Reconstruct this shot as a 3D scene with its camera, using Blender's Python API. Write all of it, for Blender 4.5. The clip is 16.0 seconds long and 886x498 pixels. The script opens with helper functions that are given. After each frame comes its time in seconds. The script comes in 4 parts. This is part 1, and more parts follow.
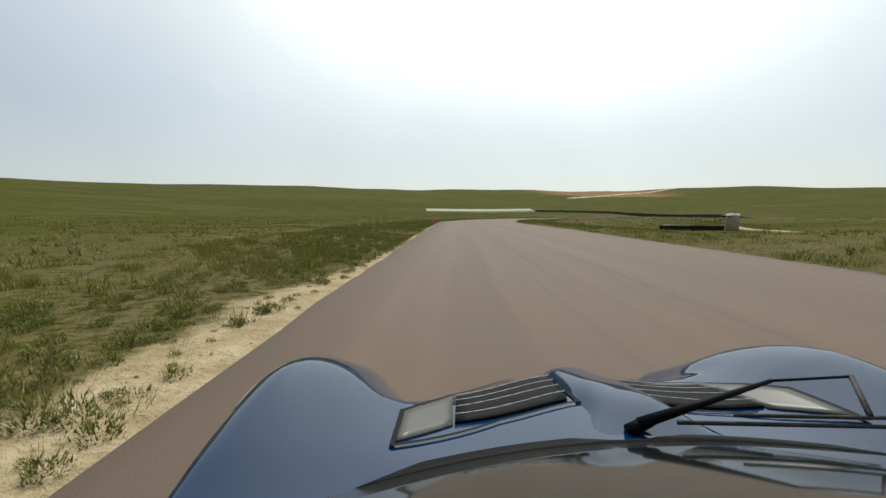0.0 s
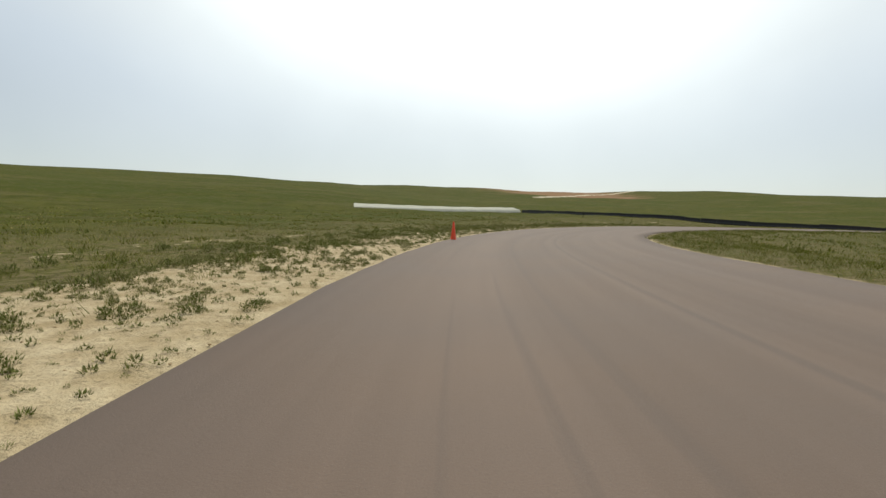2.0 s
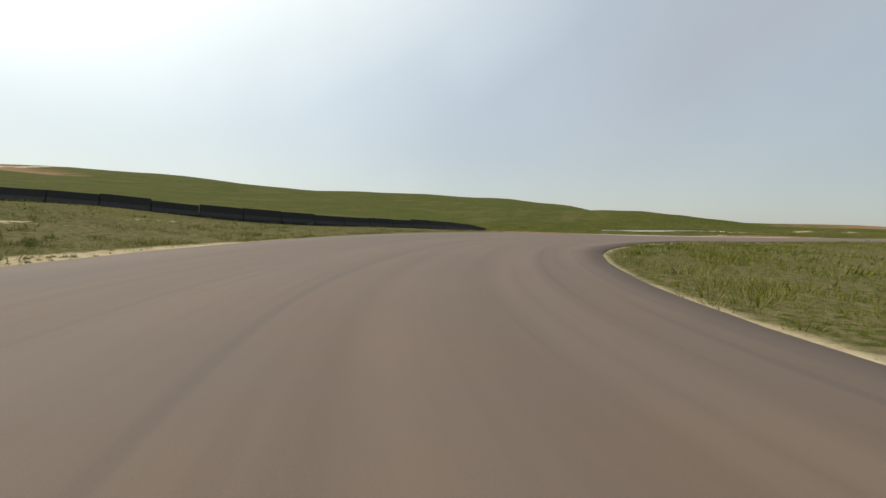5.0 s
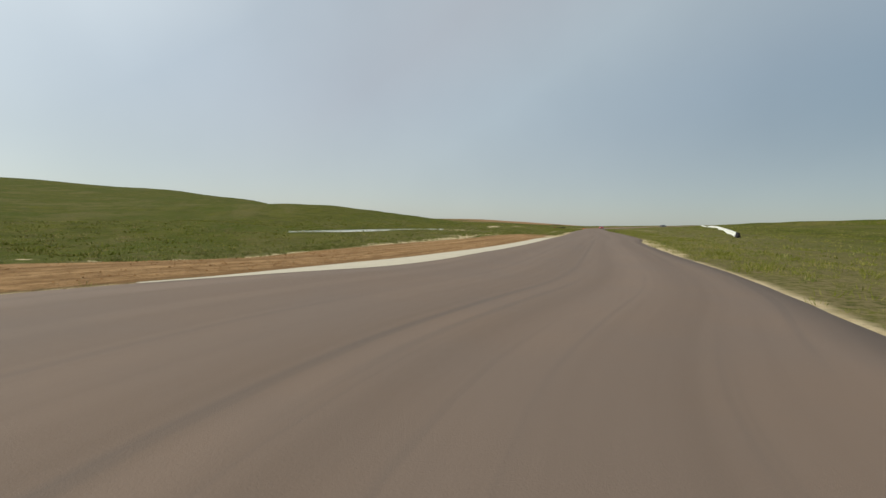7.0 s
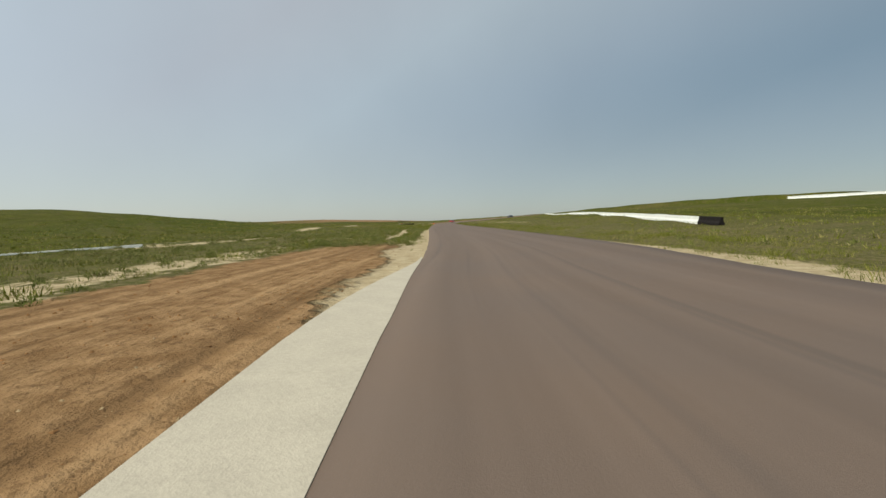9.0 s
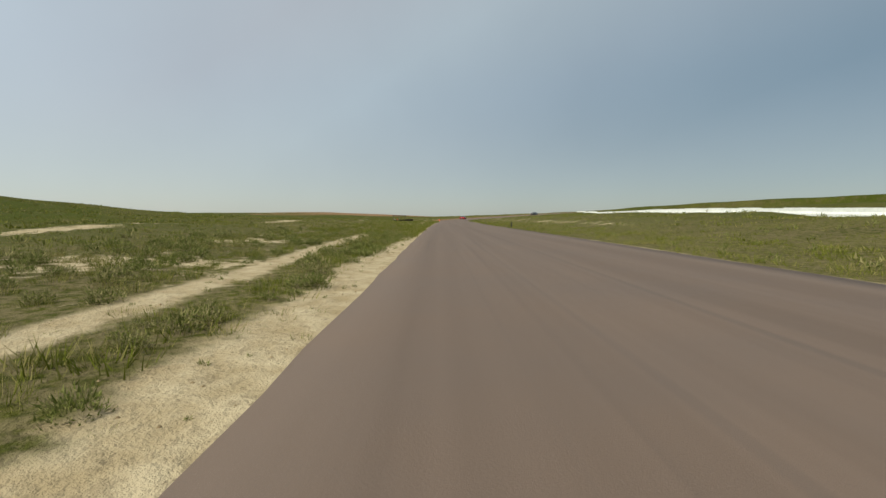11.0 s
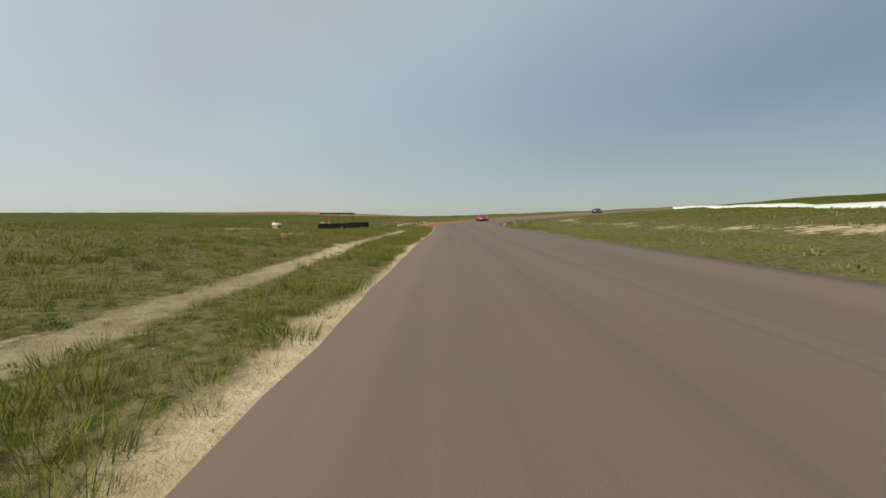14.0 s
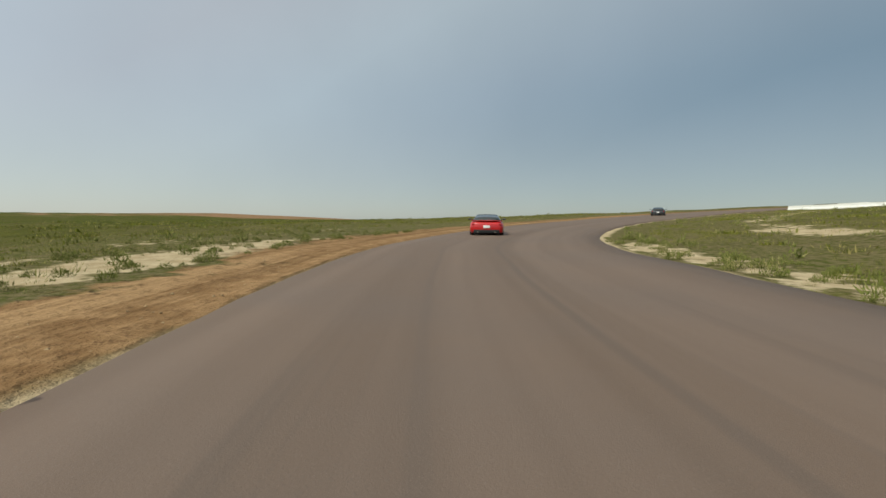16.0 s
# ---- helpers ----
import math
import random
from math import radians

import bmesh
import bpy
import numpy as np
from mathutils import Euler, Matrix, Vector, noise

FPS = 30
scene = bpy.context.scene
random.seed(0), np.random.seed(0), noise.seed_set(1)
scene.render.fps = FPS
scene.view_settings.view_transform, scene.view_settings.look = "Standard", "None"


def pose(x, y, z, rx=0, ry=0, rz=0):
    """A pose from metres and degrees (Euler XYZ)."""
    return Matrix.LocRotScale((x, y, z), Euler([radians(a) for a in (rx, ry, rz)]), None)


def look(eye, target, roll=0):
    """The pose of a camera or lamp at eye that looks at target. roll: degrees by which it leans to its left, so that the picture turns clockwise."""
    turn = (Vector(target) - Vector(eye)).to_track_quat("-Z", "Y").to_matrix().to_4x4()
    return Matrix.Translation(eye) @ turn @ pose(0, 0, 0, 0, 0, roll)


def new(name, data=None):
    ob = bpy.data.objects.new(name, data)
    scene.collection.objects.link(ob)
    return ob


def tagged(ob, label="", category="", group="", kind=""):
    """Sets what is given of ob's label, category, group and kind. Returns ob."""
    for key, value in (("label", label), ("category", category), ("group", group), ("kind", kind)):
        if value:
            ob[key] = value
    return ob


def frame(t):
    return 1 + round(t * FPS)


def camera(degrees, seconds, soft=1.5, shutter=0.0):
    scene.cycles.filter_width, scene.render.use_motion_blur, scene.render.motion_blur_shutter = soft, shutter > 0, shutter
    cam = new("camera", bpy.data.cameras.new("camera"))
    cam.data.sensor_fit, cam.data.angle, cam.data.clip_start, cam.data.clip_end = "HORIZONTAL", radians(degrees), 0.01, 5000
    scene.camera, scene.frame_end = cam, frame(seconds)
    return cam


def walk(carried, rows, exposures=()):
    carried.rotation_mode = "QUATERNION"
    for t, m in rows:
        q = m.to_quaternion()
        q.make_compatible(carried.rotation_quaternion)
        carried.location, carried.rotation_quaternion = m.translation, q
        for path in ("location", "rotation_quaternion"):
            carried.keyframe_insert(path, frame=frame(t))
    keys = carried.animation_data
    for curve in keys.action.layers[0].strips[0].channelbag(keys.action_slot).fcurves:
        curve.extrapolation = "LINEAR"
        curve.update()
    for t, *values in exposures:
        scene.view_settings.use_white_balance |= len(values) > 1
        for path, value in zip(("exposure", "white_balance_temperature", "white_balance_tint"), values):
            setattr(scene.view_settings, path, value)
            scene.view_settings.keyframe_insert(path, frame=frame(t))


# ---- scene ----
# The road's plan: centre x, y and half width
ROAD = [
    (3.4, -80.0), (3.4, -40.0), (3.3, 0.5), (3.6, 12.0), (3.9, 24.0), (4.2, 35.9),
    (4.3, 47.9), (4.7, 59.7), (6.5, 71.2), (9.6, 82.2), (14.9, 92.3), (22.1, 101.4),
    (31.0, 109.1), (41.6, 115.7), (54.2, 117.8), (64.6, 116.1), (73.9, 111.3), (80.8, 103.3),
    (88.1, 96.6), (95.6, 90.1), (103.1, 83.6), (110.4, 76.7), (122.7, 66.4), (143.6, 49.3),
    (164.6, 32.2), (185.4, 15.1), (203.7, -0.4), (215.1, -10.1), (225.5, -19.1), (235.4, -31.7),
    (242.4, -46.0), (246.1, -61.6), (246.3, -77.5), (243.1, -93.2), (236.4, -107.7), (227.6, -121.0),
    (218.3, -134.0), (208.5, -146.7),
]
# distance along the road and its half width there
WIDTH = [(0, 5.00), (80, 4.95), (92, 5.19), (104, 5.29), (115, 5.36), (127, 5.19), (139, 5.02), (151, 5.15), (162, 4.70), (174, 4.69), (185, 4.97), (197, 5.39), (210, 5.94), (222, 6.26), (233, 6.67), (243, 6.33), (254, 4.45), (264, 3.86), (274, 3.79), (284, 3.92), (294, 4.45), (310, 4.60), (337, 4.80), (364, 4.77), (391, 4.61), (415, 4.67), (430, 4.73), (587, 5.00)]

# Camera: seconds, x, y, pitch, roll, yaw
ROWS = [
    (0.00, 0.00, 0.00, -4.66, 0.07, 0.00),
    (0.50, 0.05, 18.14, -4.73, -0.14, -0.74),
    (1.00, 0.36, 34.55, -4.77, -0.44, -1.92),
    (1.50, 0.93, 49.45, -4.75, 0.04, -3.10),
    (2.00, 2.02, 63.09, -4.71, -1.29, -7.08),
    (2.50, 4.36, 75.46, -4.56, -1.79, -15.46),
    (3.00, 8.43, 86.32, -4.31, -1.58, -26.43),
    (3.50, 14.14, 95.44, -4.29, -1.89, -38.12),
    (4.00, 20.98, 102.76, -4.19, -2.11, -48.60),
    (4.50, 28.62, 108.27, -4.43, -2.15, -60.33),
    (5.00, 36.81, 111.98, -4.34, -2.06, -71.20),
    (5.50, 45.27, 114.04, -4.15, -1.80, -81.83),
    (6.00, 53.76, 114.53, -3.91, -1.53, -91.97),
    (6.50, 62.12, 113.56, -3.42, -1.49, -101.64),
    (7.00, 70.24, 111.22, -3.49, -1.75, -110.78),
    (7.50, 77.93, 107.52, -3.66, -1.95, -120.78),
    (8.00, 85.02, 102.74, -4.11, -0.19, -126.97),
    (8.50, 91.77, 97.43, -3.74, 1.11, -129.35),
    (9.00, 98.52, 91.79, -3.64, 1.45, -130.73),
    (9.50, 105.51, 85.72, -4.00, 0.88, -131.43),
    (10.00, 112.97, 79.21, -4.11, -0.05, -131.10),
    (10.50, 121.04, 72.31, -4.16, 0.01, -130.34),
    (11.00, 129.76, 65.06, -4.14, -0.16, -129.66),
    (11.50, 139.00, 57.44, -4.34, 0.15, -129.72),
    (12.00, 148.68, 49.51, -4.48, 0.26, -129.30),
    (12.50, 158.73, 41.35, -4.36, 0.46, -129.30),
    (13.00, 169.02, 33.01, -4.53, 0.05, -129.23),
    (13.50, 179.38, 24.56, -4.30, 0.23, -129.64),
    (14.00, 189.68, 16.00, -4.11, -0.06, -130.16),
    (14.50, 199.86, 7.39, -4.36, 0.37, -130.73),
    (15.00, 209.80, -1.19, -4.07, 1.03, -131.33),
    (15.50, 219.36, -9.70, -3.77, 0.37, -132.72),
    (16.00, 228.26, -18.44, -3.56, -0.45, -136.88),
]
EYE = 1.2
LIFT = {15.5: 0.03, 16.0: 0.12}
cam = camera(91.1, 16.0, soft=1.5, shutter=0.0)
walk(cam, [(t, pose(x, y, EYE + LIFT.get(t, 0.0), 90 + p, r, w)) for t, x, y, p, r, w in ROWS],
     exposures=[(0.0, -0.06, 6350, 4), (2.5, -0.06, 6350, 4), (4.5, 0.0, 6350, 4), (7.0, -0.03, 6350, 3), (16.0, -0.03, 6350, 2)])

# ---- light ----
SUN_AZ, SUN_EL = radians(14), radians(54)
to_sun = Vector((math.sin(SUN_AZ) * math.cos(SUN_EL), math.cos(SUN_AZ) * math.cos(SUN_EL), math.sin(SUN_EL)))


def build_sky():
    """Clear sky seen through thin high haze: whiter round the sun and towards the horizon."""
    world = bpy.data.worlds.new("world")
    scene.world = world
    world.use_nodes = True
    n, l = world.node_tree.nodes, world.node_tree.links
    sky = n.new("ShaderNodeTexSky")
    sky.sky_type, sky.sun_disc = "NISHITA", False
    sky.sun_elevation, sky.sun_rotation = SUN_EL, SUN_AZ
    sky.altitude, sky.air_density, sky.dust_density, sky.ozone_density = 1500, 1.0, 2.0, 1.0
    clear = n["Background"]
    clear.inputs[1].default_value = 0.03
    l.new(sky.outputs[0], clear.inputs[0])
    tc, dot, sep = n.new("ShaderNodeTexCoord"), n.new("ShaderNodeVectorMath"), n.new("ShaderNodeSeparateXYZ")
    dot.operation = "DOT_PRODUCT"
    dot.inputs[1].default_value = to_sun
    l.new(tc.outputs["Generated"], dot.inputs[0])
    l.new(tc.outputs["Generated"], sep.inputs[0])
    glow = n.new("ShaderNodeValToRGB")
    half = n.new("ShaderNodeMapRange")
    half.inputs[1].default_value, half.inputs[2].default_value = -1, 1
    l.new(dot.outputs["Value"], half.inputs[0])
    l.new(half.outputs[0], glow.inputs[0])
    stops = ((0.0, (0.115, 0.15, 0.175)), (0.34, (0.17, 0.215, 0.25)), (0.43, (0.275, 0.31, 0.345)), (0.53, (0.385, 0.415, 0.44)), (0.63, (0.410, 0.410, 0.430)), (0.73, (0.445, 0.465, 0.495)), (0.80, (0.60, 0.615, 0.63)), (0.86, (0.84, 0.835, 0.80)), (1.0, (1.7, 1.66, 1.55)))
    while len(glow.color_ramp.elements) < len(stops):
        glow.color_ramp.elements.new(0.5)
    for e, (at, c) in zip(glow.color_ramp.elements, stops):
        e.position, e.color = at, (*c, 1)
    low = n.new("ShaderNodeMapRange")
    low.interpolation_type = "SMOOTHSTEP"
    for s, v in zip(low.inputs[1:5], (0.0, 0.30, 0.85, 0.0)):
        s.default_value = v
    l.new(sep.outputs["Z"], low.inputs[0])
    wisp, amount = n.new("ShaderNodeTexNoise"), n.new("ShaderNodeMapRange")
    wisp.inputs["Scale"].default_value, wisp.inputs["Detail"].default_value = 2.2, 5
    l.new(tc.outputs["Generated"], wisp.inputs["Vector"])
    l.new(wisp.outputs[0], amount.inputs[0])
    for s, v in zip(amount.inputs[1:5], (0.3, 0.7, 0.94, 1.06)):
        s.default_value = v
    veil = n.new("ShaderNodeMix")
    veil.data_type = "RGBA"
    far = n.new("ShaderNodeValToRGB")
    low_stops = ((0.26, (0.275, 0.277, 0.262)), (0.345, (0.335, 0.330, 0.310)), (0.55, (0.435, 0.420, 0.388)), (0.67, (0.470, 0.470, 0.450)), (0.80, (0.64, 0.615, 0.56)))
    while len(far.color_ramp.elements) < len(low_stops):
        far.color_ramp.elements.new(0.5)
    for e, (at, c) in zip(far.color_ramp.elements, low_stops):
        e.position, e.color = at, (*c, 1)
    l.new(half.outputs[0], far.inputs[0])
    l.new(far.outputs[0], veil.inputs[7])
    l.new(low.outputs[0], veil.inputs[0])
    l.new(glow.outputs[0], veil.inputs[6])
    haze, both = n.new("ShaderNodeBackground"), n.new("ShaderNodeAddShader")
    l.new(veil.outputs[2], haze.inputs[0])
    l.new(amount.outputs[0], haze.inputs[1])
    l.new(clear.outputs[0], both.inputs[0])
    l.new(haze.outputs[0], both.inputs[1])
    l.new(both.outputs[0], n["World Output"].inputs[0])


build_sky()
sun = new("sun", bpy.data.lights.new("sun", "SUN"))
sun.data.energy, sun.data.angle, sun.data.color = 2.8, radians(1.2), (1.0, 0.92, 0.80)
sun.matrix_world = look(to_sun * 50, (0, 0, 0))


# ---- materials ----
def material(name, colour, rough=0.6, metal=0.0, coat=0.0, vary=0.0, scale=8.0, bump=0.0, bscale=60.0, spec=0.5):
    """Principled surface with two scales of tone variation and a fine relief."""
    m = bpy.data.materials.new(name)
    m.use_nodes = True
    n, l = m.node_tree.nodes, m.node_tree.links
    b = n["Principled BSDF"]
    b.inputs["Base Color"].default_value = (*colour, 1)
    b.inputs["Roughness"].default_value = rough
    b.inputs["Metallic"].default_value = metal
    b.inputs["Coat Weight"].default_value = coat
    b.inputs["Coat Roughness"].default_value = 0.04
    b.inputs["Specular IOR Level"].default_value = spec
    if vary or bump:
        tc = n.new("ShaderNodeTexCoord")
    if vary:
        a, c = n.new("ShaderNodeTexNoise"), n.new("ShaderNodeTexNoise")
        a.inputs["Scale"].default_value, c.inputs["Scale"].default_value = scale, scale * 9
        a.inputs["Detail"].default_value = 5
        add = n.new("ShaderNodeMath")
        add.operation = "ADD"
        r = n.new("ShaderNodeMapRange")
        r.inputs[1].default_value, r.inputs[2].default_value = 0.7, 1.3
        r.inputs[3].default_value, r.inputs[4].default_value = 1 - vary, 1 + vary
        mul = n.new("ShaderNodeVectorMath")
        mul.operation = "SCALE"
        mul.inputs[0].default_value = colour
        l.new(tc.outputs["Object"], a.inputs["Vector"])
        l.new(tc.outputs["Object"], c.inputs["Vector"])
        l.new(a.outputs[0], add.inputs[0])
        l.new(c.outputs[0], add.inputs[1])
        l.new(add.outputs[0], r.inputs[0])
        l.new(r.outputs[0], mul.inputs["Scale"])
        l.new(mul.outputs[0], b.inputs["Base Color"])
    if bump:
        k, bp = n.new("ShaderNodeTexNoise"), n.new("ShaderNodeBump")
        k.inputs["Scale"].default_value = bscale
        bp.inputs["Strength"].default_value, bp.inputs["Distance"].default_value = bump, 0.02
        l.new(tc.outputs["Object"], k.inputs["Vector"])
        l.new(k.outputs[0], bp.inputs["Height"])
        l.new(bp.outputs[0], b.inputs["Normal"])
    return m


class Nodes:
    """Short spelling for shader graphs."""

    def __init__(self, name):
        self.m = bpy.data.materials.new(name)
        self.m.use_nodes = True
        self.n, self.l = self.m.node_tree.nodes, self.m.node_tree.links
        self.b = self.n["Principled BSDF"]

    def put(self, value, socket):
        if isinstance(value, bpy.types.NodeSocket):
            self.l.new(value, socket)
        else:
            socket.default_value = value

    def attr(self, name):
        a = self.n.new("ShaderNodeAttribute")
        a.attribute_name = name
        return a.outputs["Fac"]

    def pos(self, sx=1.0, sy=1.0, sz=1.0):
        g, v = self.n.new("ShaderNodeNewGeometry"), self.n.new("ShaderNodeVectorMath")
        v.operation = "MULTIPLY"
        self.l.new(g.outputs["Position"], v.inputs[0])
        v.inputs[1].default_value = (sx, sy, sz)
        return v.outputs[0]

    def comb(self, x, y, z=0.0):
        c = self.n.new("ShaderNodeCombineXYZ")
        for s, v in zip(c.inputs, (x, y, z)):
            self.put(v, s)
        return c.outputs[0]

    def noise(self, vec, scale, detail=4.0, rough=0.55):
        t = self.n.new("ShaderNodeTexNoise")
        self.l.new(vec, t.inputs["Vector"])
        t.inputs["Scale"].default_value, t.inputs["Detail"].default_value, t.inputs["Roughness"].default_value = scale, detail, rough
        return t.outputs[0]

    def math(self, op, a, b=0.0, clamp=False):
        t = self.n.new("ShaderNodeMath")
        t.operation, t.use_clamp = op, clamp
        self.put(a, t.inputs[0])
        self.put(b, t.inputs[1])
        return t.outputs[0]

    def ramp(self, v, lo, hi, a=0.0, b=1.0):
        t = self.n.new("ShaderNodeMapRange")
        t.interpolation_type = "SMOOTHSTEP"
        self.put(v, t.inputs[0])
        for s, x in zip(t.inputs[1:5], (lo, hi, a, b)):
            s.default_value = x
        return t.outputs[0]

    def mix(self, f, a, b):
        t = self.n.new("ShaderNodeMix")
        t.data_type = "RGBA"
        self.put(f, t.inputs[0])
        for s, v in ((t.inputs[6], a), (t.inputs[7], b)):
            self.put((*v, 1) if isinstance(v, tuple) else v, s)
        return t.outputs[2]

    def bump(self, h, strength, dist):
        t = self.n.new("ShaderNodeBump")
        t.inputs["Strength"].default_value, t.inputs["Distance"].default_value = strength, dist
        self.l.new(h, t.inputs["Height"])
        self.l.new(t.outputs[0], self.b.inputs["Normal"])


def ground_material():
    k = Nodes("prairie_ground")
    p = k.pos()
    big, mid, fine, grit = k.noise(p, 0.035, 4), k.noise(p, 0.25, 5), k.noise(p, 2.2, 5), k.noise(p, 14, 4, 0.7)
    streak = k.noise(k.pos(0.02, 0.09, 0.1), 1.0, 5)
    g = k.mix(k.ramp(mid, 0.35, 0.65), (0.055, 0.059, 0.0085), (0.090, 0.090, 0.0155))
    g = k.mix(k.ramp(big, 0.42, 0.62), g, (0.059, 0.070, 0.0095))
    g = k.mix(k.ramp(streak, 0.52, 0.66, 0, 0.5), g, (0.128, 0.108, 0.043))
    g = k.mix(k.ramp(fine, 0.45, 0.75, 0, 0.5), g, (0.039, 0.043, 0.013))
    g = k.mix(k.ramp(k.noise(p, 0.8, 5, 0.65), 0.50, 0.66, 0, 0.65), g, (0.120, 0.094, 0.044))
    g = k.mix(k.ramp(k.noise(p, 8, 4, 0.7), 0.46, 0.62, 0, 0.6), g, (0.028, 0.032, 0.0095))
    soil = k.math("MULTIPLY", k.ramp(k.attr("edge"), 3, 30, 0.7, 0.0), k.ramp(k.noise(p, 4.5, 5, 0.7), 0.38, 0.60))
    g = k.mix(soil, g, (0.175, 0.138, 0.076))
    s = k.mix(k.ramp(fine, 0.3, 0.7), (0.325, 0.252, 0.145), (0.455, 0.372, 0.240))
    s = k.mix(k.ramp(grit, 0.58, 0.7, 0, 0.7), s, (0.17, 0.13, 0.08))
    s = k.mix(k.ramp(k.noise(p, 6.5, 5, 0.7), 0.52, 0.68, 0, 0.45), s, (0.19, 0.145, 0.085))
    d = k.mix(k.ramp(fine, 0.3, 0.7), (0.175, 0.101, 0.046), (0.285, 0.176, 0.088))
    rut = k.noise(k.comb(k.math("MULTIPLY", k.attr("lateral"), 1.5), k.math("MULTIPLY", k.attr("along"), 0.05)), 1.0, 3)
    d = k.mix(k.ramp(rut, 0.38, 0.50, 0.7, 0), d, (0.140, 0.082, 0.038))
    d = k.mix(k.ramp(rut, 0.54, 0.64, 0, 0.75), d, (0.335, 0.215, 0.110))
    d = k.mix(k.ramp(k.noise(p, 4.5, 4, 0.7), 0.56, 0.63, 0, 0.6), d, (0.115, 0.066, 0.031))
    d = k.mix(k.ramp(grit, 0.58, 0.72, 0, 0.7), d, (0.11, 0.065, 0.036))
    cover = k.math("ADD", k.math("MULTIPLY", mid, 0.55), k.math("MULTIPLY", fine, 0.45))
    warp = k.math("MULTIPLY", k.math("SUBTRACT", cover, 0.5), 5.0)
    edge, wide = k.attr("edge"), k.attr("wide")
    verge = k.ramp(k.math("SUBTRACT", k.math("ADD", edge, k.math("MULTIPLY", warp, k.math("ADD", 0.15, k.math("MULTIPLY", wide, 0.30)))), wide), -0.15, 0.25, 1, 0)
    lane = k.math("ABSOLUTE", k.math("ADD", k.attr("rut"), k.math("MULTIPLY", warp, 0.26)))
    verge = k.math("MAXIMUM", verge, k.math("MULTIPLY", k.ramp(lane, 0.22, 0.55, 1, 0), k.attr("track")))
    sand = k.math("MAXIMUM", verge, k.ramp(k.math("ADD", cover, k.attr("sand")), 0.92, 1.02))
    dirt = k.ramp(k.math("ADD", cover, k.attr("dirt")), 0.95, 1.08)
    dirt = k.math("MULTIPLY", dirt, k.ramp(k.math("ADD", edge, k.math("MULTIPLY", warp, 0.06)), -0.15, 0.05))
    dirt = k.math("MULTIPLY", dirt, k.math("SUBTRACT", 1.0, verge))
    red = k.ramp(k.math("ADD", streak, k.attr("red")), 0.85, 1.1)
    c = k.mix(red, g, (0.205, 0.125, 0.068))
    c = k.mix(sand, c, s)
    c = k.mix(dirt, c, d)
    k.put(c, k.b.inputs["Base Color"])
    k.b.inputs["Roughness"].default_value = 0.95
    k.b.inputs["Specular IOR Level"].default_value = 0.03
    h = k.math("ADD", k.math("MULTIPLY", fine, 0.8), k.math("MULTIPLY", grit, 0.35))
    h = k.math("ADD", h, k.math("MULTIPLY", k.math("MULTIPLY", rut, dirt), 2.2))
    k.bump(h, 0.9, 0.15)
    return k.m


def asphalt_material():
    k = Nodes("worn_asphalt")
    u, s = k.attr("lateral"), k.attr("along")
    p = k.pos()
    grain, speck, patch = k.noise(p, 55, 3, 0.7), k.noise(p, 160, 2, 0.8), k.noise(p, 0.35, 4)
    lane = k.noise(k.comb(k.math("MULTIPLY", u, 0.9), k.math("MULTIPLY", s, 0.012)), 1.0, 5, 0.6)
    skid = k.noise(k.comb(k.math("MULTIPLY", u, 3.2), k.math("MULTIPLY", s, 0.035), 7.0), 1.0, 3, 0.5)
    c = k.mix(k.ramp(lane, 0.3, 0.7), (0.112, 0.077, 0.056), (0.146, 0.102, 0.076))
    c = k.mix(k.ramp(patch, 0.35, 0.7, 0, 0.35), c, (0.110, 0.085, 0.072))
    c = k.mix(k.ramp(skid, 0.60, 0.74, 0, 0.40), c, (0.072, 0.057, 0.049))
    seam = k.ramp(k.math("ABSOLUTE", k.math("ADD", u, k.math("MULTIPLY", k.math("SUBTRACT", lane, 0.5), 0.25))), 0.03, 0.12, 0.32, 0)
    c = k.mix(seam, c, (0.070, 0.055, 0.047))
    joint = k.ramp(k.math("ABSOLUTE", k.math("ADD", k.math("ADD", u, 1.75), k.math("MULTIPLY", k.math("SUBTRACT", lane, 0.5), 0.5))), 0.03, 0.10, 0.24, 0)
    c = k.mix(joint, c, (0.078, 0.061, 0.052))
    c = k.mix(k.ramp(speck, 0.60, 0.72, 0, 0.5), c, (0.26, 0.22, 0.185))
    c = k.mix(k.ramp(grain, 0.5, 0.8, 0, 0.4), c, (0.09, 0.075, 0.065))
    k.put(c, k.b.inputs["Base Color"])
    k.b.inputs["Roughness"].default_value = 0.78
    k.b.inputs["Specular IOR Level"].default_value = 0.28
    k.bump(k.math("ADD", grain, k.math("MULTIPLY", speck, 0.6)), 0.35, 0.01)
    return k.m


